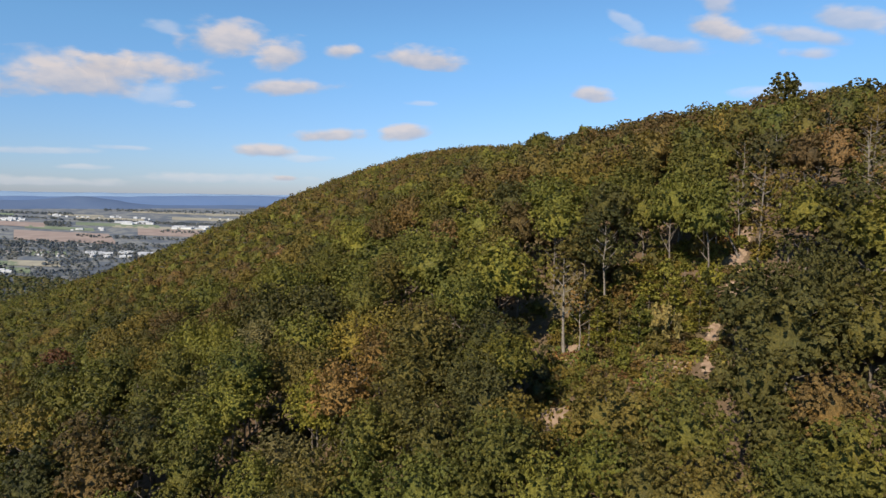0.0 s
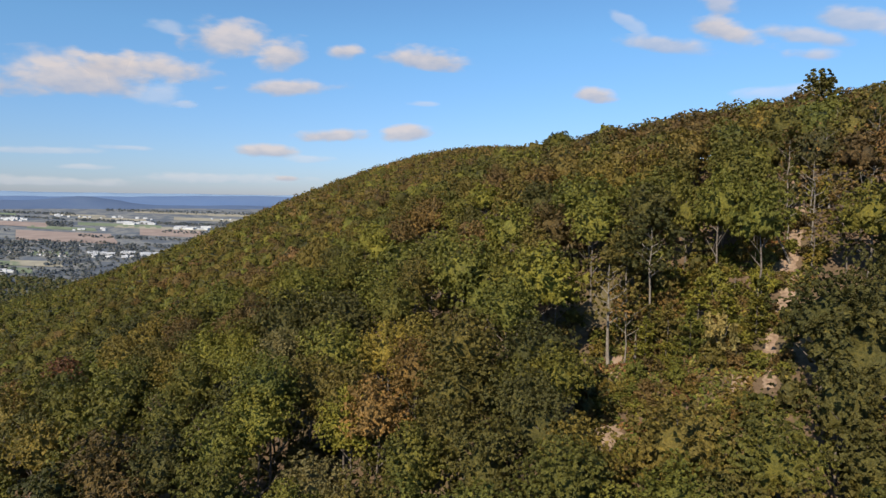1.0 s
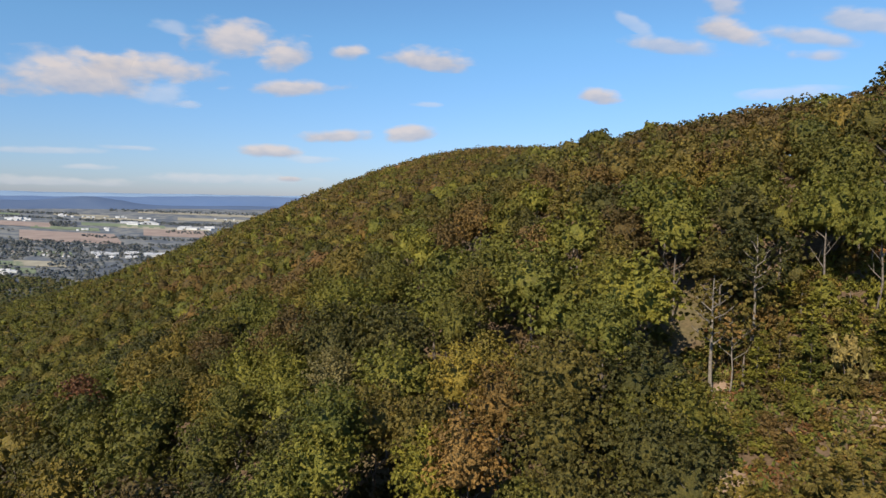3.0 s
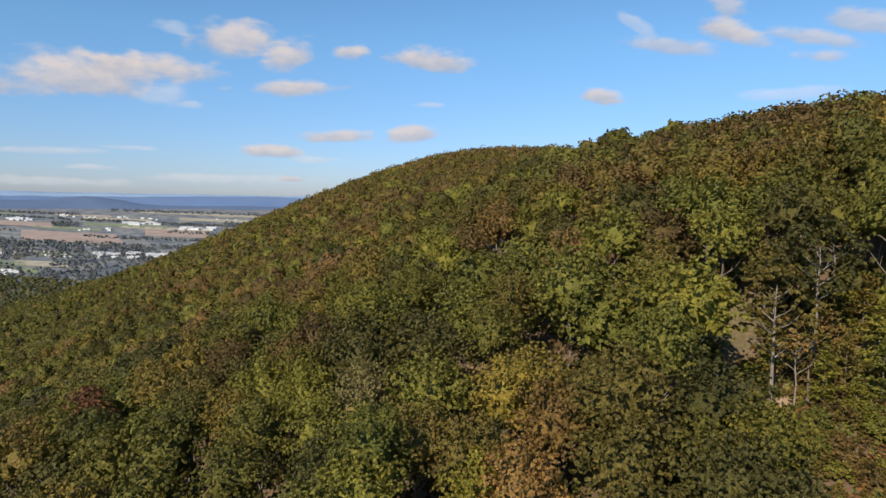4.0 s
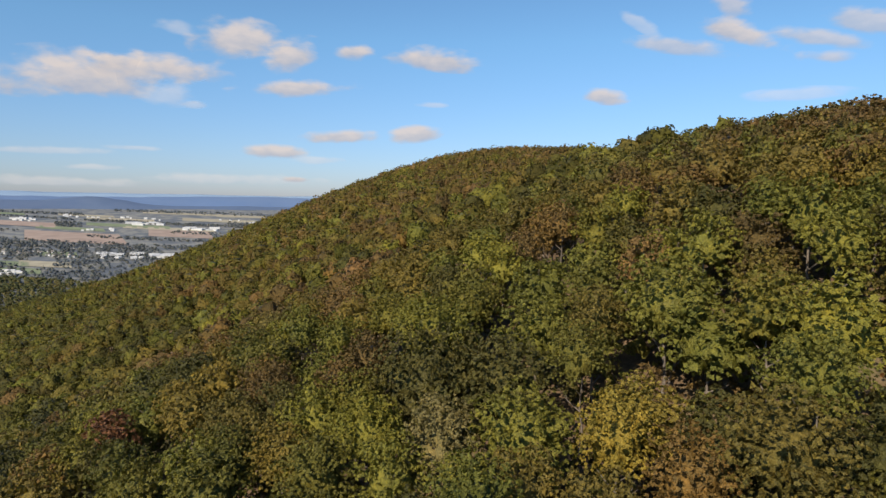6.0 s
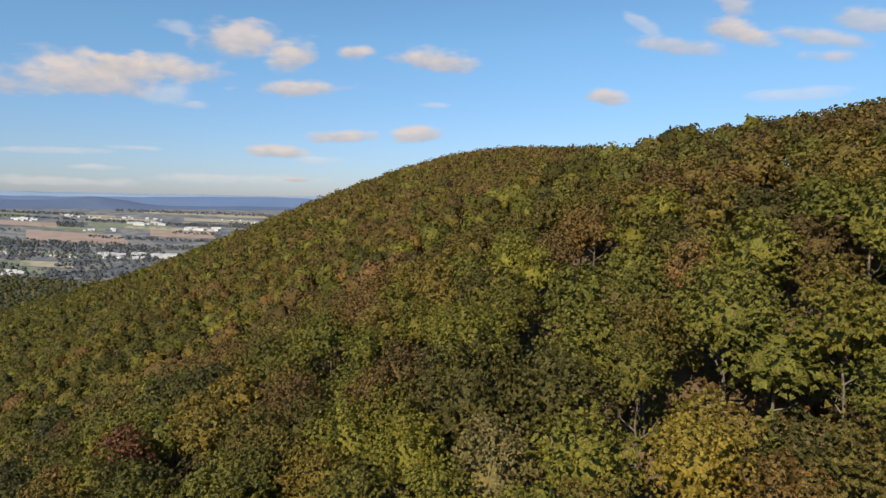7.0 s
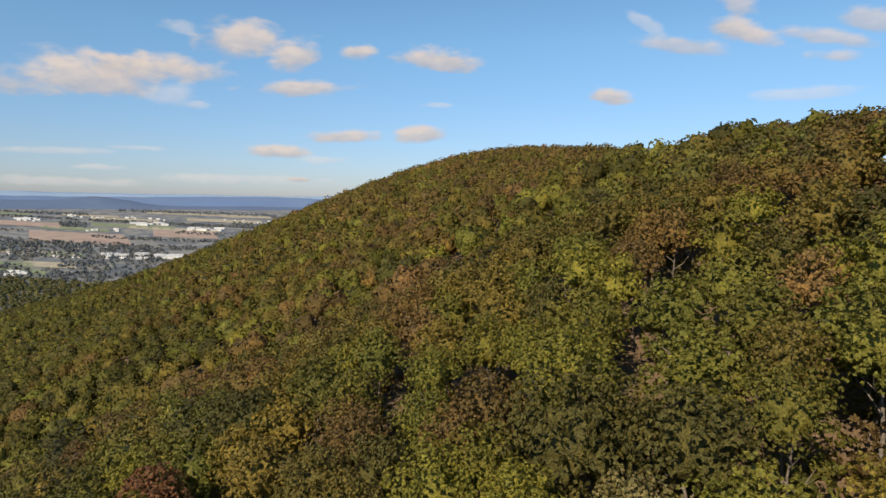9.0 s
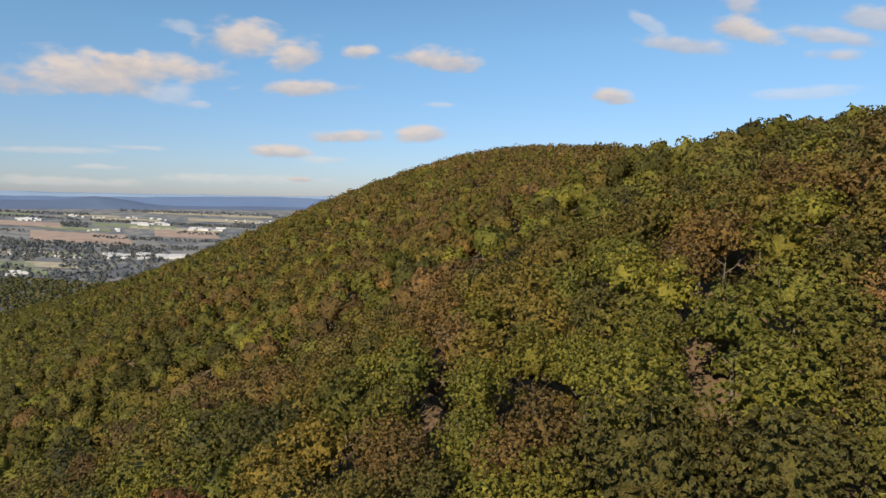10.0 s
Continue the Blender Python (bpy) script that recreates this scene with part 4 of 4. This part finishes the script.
SHED = tagged(building(70, 26, 8, GREY_ROOF, 2.5), "white industrial shed with a light roof in the valley", "building", "sheds in the valley")
BARN = tagged(building(26, 13, 6, GREY_ROOF, 3), "white barn with a pale roof in the valley", "building", "barns in the valley")
HOUSE = tagged(building(13, 9, 5, DARK_ROOF, 3), "small white house with a dark roof among trees", "building", "houses in the valley")
for src, x0, x1, y0, y1, n, skew in (
    (SHED, -1090, -861, 1971, 2061, 13, -0.54),
    (BARN, -1093, -948, 1945, 2033, 14, -0.55),
    (SHED, -1440, -1250, 2798, 2902, 10, -0.51),
    (SHED, -1147, -970, 2715, 2831, 10, -0.42),
    (BARN, -1495, -1431, 2548, 2599, 5, -0.58),
    (BARN, -1394, -1346, 2593, 2663, 4, -0.53),
    (HOUSE, -1305, -1146, 1938, 2023, 26, -0.67),
    (HOUSE, -1374, -1319, 1939, 2001, 8, -0.70),
    (BARN, -1150, -1102, 1619, 1666, 7, -0.70),
    (BARN, -1933, -1807, 2771, 2877, 9, -0.69),
    (SHED, -1943, -1889, 2822, 2889, 3, -0.68),
    (BARN, -1854, -1322, 3005, 3113, 16, -0.61),
    (HOUSE, -1391, -942, 2124, 2197, 14, -0.65),
    (BARN, -1106, -858, 3016, 3218, 8, -0.36),
):
    for i in range(n):
        y = float(rng.uniform(y0, y1))
        x = float(rng.uniform(x0, x1)) + skew * (y - y0)
        m = pose(x, y, height(x, y), 0, 0, float(rng.normal(8, 10))) @ Matrix.Diagonal((rng.uniform(0.25, 0.75), rng.uniform(0.45, 0.8), rng.uniform(0.6, 1.0), 1))
        if src.matrix_basis == Matrix():
            src.matrix_basis = m
        else:
            keep = src.matrix_basis.copy()
            src.matrix_basis = Matrix()
            copy_thing(src, m)
            src.matrix_basis = keep


def far_ridge(dist, crest, mat, label, seed):
    """A long wooded ridge on the horizon, an arc at one distance with a wavy crest."""
    g = np.random.default_rng(seed)
    verts, n, rows = [], 160, 6
    for j in range(rows):
        s = j / (rows - 1)
        for i in range(n):
            b = radians(-75 + 150 * i / (n - 1))
            wav = 0.35 * noise.noise(Vector((b * 34, seed * 2.7, 5))) + noise.noise(Vector((b * 6, seed * 3.3, 0))) * 0.6 + noise.noise(Vector((b * 17, seed * 5.1, 1))) * 0.25 + noise.noise(Vector((b * 60, seed, 2))) * 0.05
            top = crest(math.degrees(b)) + wav * 14
            d = dist - 330 * (1 - s) + 30 * math.sin(i * 0.7) * (1 - s)
            z0 = height(d * math.sin(b), d * math.cos(b)) - 15
            verts.append((d * math.sin(b), d * math.cos(b), z0 + (top - z0) * math.sin(s * math.pi / 2) ** 1.3))
    ob = new("hill_range", mesh_from("hill_range", verts, grid_faces(n, rows), mat))
    tagged(ob, label, "hills", kind="structure")


far_ridge(4350, lambda b: -58 + 50 * math.exp(-((b + 29.2) / 3.0) ** 2) + 38 * math.exp(-((b + 40) / 6) ** 2) , RIDGE[0], "wooded hill beyond the valley, dark blue with painted haze", 2)
far_ridge(4600, lambda b: -6 + 14 * math.exp(-((b + 17) / 6) ** 2), RIDGE[1], "long wooded ridge on the horizon, blue with painted haze", 3)
far_ridge(4850, lambda b: 20 + 5 * math.exp(-((b + 40) / 8) ** 2), RIDGE[2], "ridge on the horizon, pale blue with painted haze", 4)

# ---- clouds ----
def cloud_material(name="cloud", most=0.86, cols=((0.34, 0.385, 0.51), (0.45, 0.455, 0.52), (0.585, 0.545, 0.56))):
    """Soft fair-weather cloud that glows by itself: sunlit white and grey underside are painted in, thinning out at a
    ragged edge.
    """
    m, n, l, p = material(name)
    n.remove(p)
    co = n.new("ShaderNodeTexCoord").outputs["Object"]
    sep = n.new("ShaderNodeSeparateXYZ")
    l.new(co, sep.inputs[0])
    mp = n.new("ShaderNodeMapping")
    mp.inputs["Scale"].default_value = (1.0, 1.0, 2.3)
    l.new(n.new("ShaderNodeNewGeometry").outputs["Position"], mp.inputs[0])
    big = noise_node(n, l, 1 / 330, 2.0, mp.outputs[0])
    small = noise_node(n, l, 1 / 130, 6.0, mp.outputs[0], 0.5)
    y = sep.outputs[1]
    low = calc(n, l, "MULTIPLY", calc(n, l, "MINIMUM", y, 0.0), 0.35)
    yy = calc(n, l, "ADD", y, low)
    r = calc(n, l, "SQRT", calc(n, l, "ADD", calc(n, l, "POWER", sep.outputs[0], 2.0), calc(n, l, "MULTIPLY", yy, yy)))
    body = calc(n, l, "SUBTRACT", 0.92, r)
    body = calc(n, l, "ADD", body, calc(n, l, "MULTIPLY", calc(n, l, "SUBTRACT", big, 0.5), 1.25))
    body = calc(n, l, "ADD", body, calc(n, l, "MULTIPLY", calc(n, l, "SUBTRACT", small, 0.5), 0.75))
    rim = calc(n, l, "SUBTRACT", 1.0, r)
    rim = calc(n, l, "MULTIPLY", rim, 3.0)
    body = calc(n, l, "MINIMUM", body, rim)
    a = n.new("ShaderNodeMapRange")
    a.interpolation_type = "SMOOTHSTEP"
    l.new(body, a.inputs[0])
    a.inputs[1].default_value, a.inputs[2].default_value, a.inputs[4].default_value = 0.0, 0.62, most
    shade = calc(n, l, "ADD", y, calc(n, l, "MULTIPLY", calc(n, l, "SUBTRACT", small, 0.5), 1.6))
    col = ramp(n, l, calc(n, l, "ADD", calc(n, l, "MULTIPLY", shade, 0.5), 0.5), [(0.15, cols[0]), (0.45, cols[1]), (0.75, cols[2])])
    e = n.new("ShaderNodeEmission")
    l.new(col, e.inputs[0])
    e.inputs[1].default_value = 1.0
    tr = n.new("ShaderNodeBsdfTransparent")
    s = n.new("ShaderNodeMixShader")
    l.new(a.outputs[0], s.inputs[0])
    l.new(tr.outputs[0], s.inputs[1])
    l.new(e.outputs[0], s.inputs[2])
    l.new(s.outputs[0], n["Material Output"].inputs[0])
    return m


CLOUD = cloud_material()
CLOUD_SOFT = cloud_material("soft_cloud", 0.62)
CLOUD_THIN = cloud_material("thin_cloud", 0.38, ((0.46, 0.51, 0.64), (0.54, 0.57, 0.66), (0.64, 0.63, 0.67)))
cv = [((i / 8 - 1), (j / 8 - 1), 0.15 * (1 - (i / 8 - 1) ** 2)) for j in range(17) for i in range(17)]
CLOUD_MESH = mesh_from("cloud", cv, grid_faces(17, 17), CLOUD)
SOFT_MESH = mesh_from("cloud", cv, grid_faces(17, 17), CLOUD_SOFT)
THIN_MESH = mesh_from("cloud", cv, grid_faces(17, 17), CLOUD_THIN)


def cloud(bearing, rise, wide, tall, tilt=0.0, thin=False):
    """A cloud at the given bearing and elevation, with its angular width and height, all in degrees."""
    d = 4750
    c = Vector((math.sin(radians(bearing)) * math.cos(radians(rise)), math.cos(radians(bearing)) * math.cos(radians(rise)), math.sin(radians(rise)))) * d
    ob = new("cloud", {True: THIN_MESH, None: SOFT_MESH}.get(thin, CLOUD_MESH))
    m = look(c, (0, 0, 0), tilt)
    m = Matrix.Translation(c) @ m.to_3x3().to_4x4()
    ob.matrix_basis = m @ Matrix.Diagonal((d * math.tan(radians(wide / 2)), d * math.tan(radians(tall / 2)), d * 0.01, 1))
    tagged(ob, "soft white fair-weather cloud with a greyish base" if not thin else "thin streak of white cloud low in the sky", "cloud", "clouds in the sky", "structure")


cloud(-29.6, 9.15, 17.5, 5.2, -5)
cloud(-25.2, 9.95, 15.5, 3.4, -4)
cloud(-27.6, 10.35, 7.0, 3.0, 0)
cloud(-18.07, 12.79, 9.06, 4.87, 0)
cloud(-13.65, 11.99, 7.39, 3.83, -14)
cloud(-1.02, 12.28, 10.73, 2.79, 5)
cloud(-8.79, 12.64, 5.41, 2.09, -4)
cloud(-13.66, 9.43, 12.37, 2.09, -5)
cloud(-9.51, 5.50, 9.62, 1.63, -2)
cloud(-3.06, 5.81, 5.98, 2.09, -6)
cloud(-15.35, 3.98, 7.39, 1.63, 0)
cloud(-11.48, 3.41, 5.13, 1.16, 0, True)
cloud(19.84, 12.94, 9.62, 1.9, 10, None)
cloud(24.33, 13.56, 8.51, 2.6, 22)
cloud(23.59, 15.81, 3.71, 2.67, 20, None)
cloud(29.73, 12.78, 9.06, 1.7, 14, None)
cloud(33.32, 13.39, 7.39, 2.6, 20, None)
cloud(13.75, 9.12, 4.84, 1.86, 6)
cloud(30.76, 11.25, 5.69, 1.4, 8, None)
cloud(28.42, 8.71, 9.62, 1.40, 0, True)
cloud(16.4, 15.0, 5.4, 1.5, 32, True)
cloud(-23.43, 8.31, 5.69, 2.91, 0, True)
cloud(-21.71, 7.67, 2.28, 1.05, 0, True)
cloud(-22.91, 13.53, 3.99, 1.63, 0, True)
cloud(-32.60, 3.38, 11.28, 0.93, -2, True)
cloud(-26.23, 3.89, 5.69, 0.70, 0, True)
cloud(-29.26, 2.23, 5.13, 0.70, 0, True)
cloud(-31.94, 1.05, 15.60, 1.16, 0, True)
cloud(-18.18, 1.56, 16.65, 1.51, 0, True)
cloud(-1.47, 8.47, 3.42, 0.81, 0, True)
cloud(-13.44, 1.67, 3.42, 0.81, 0)
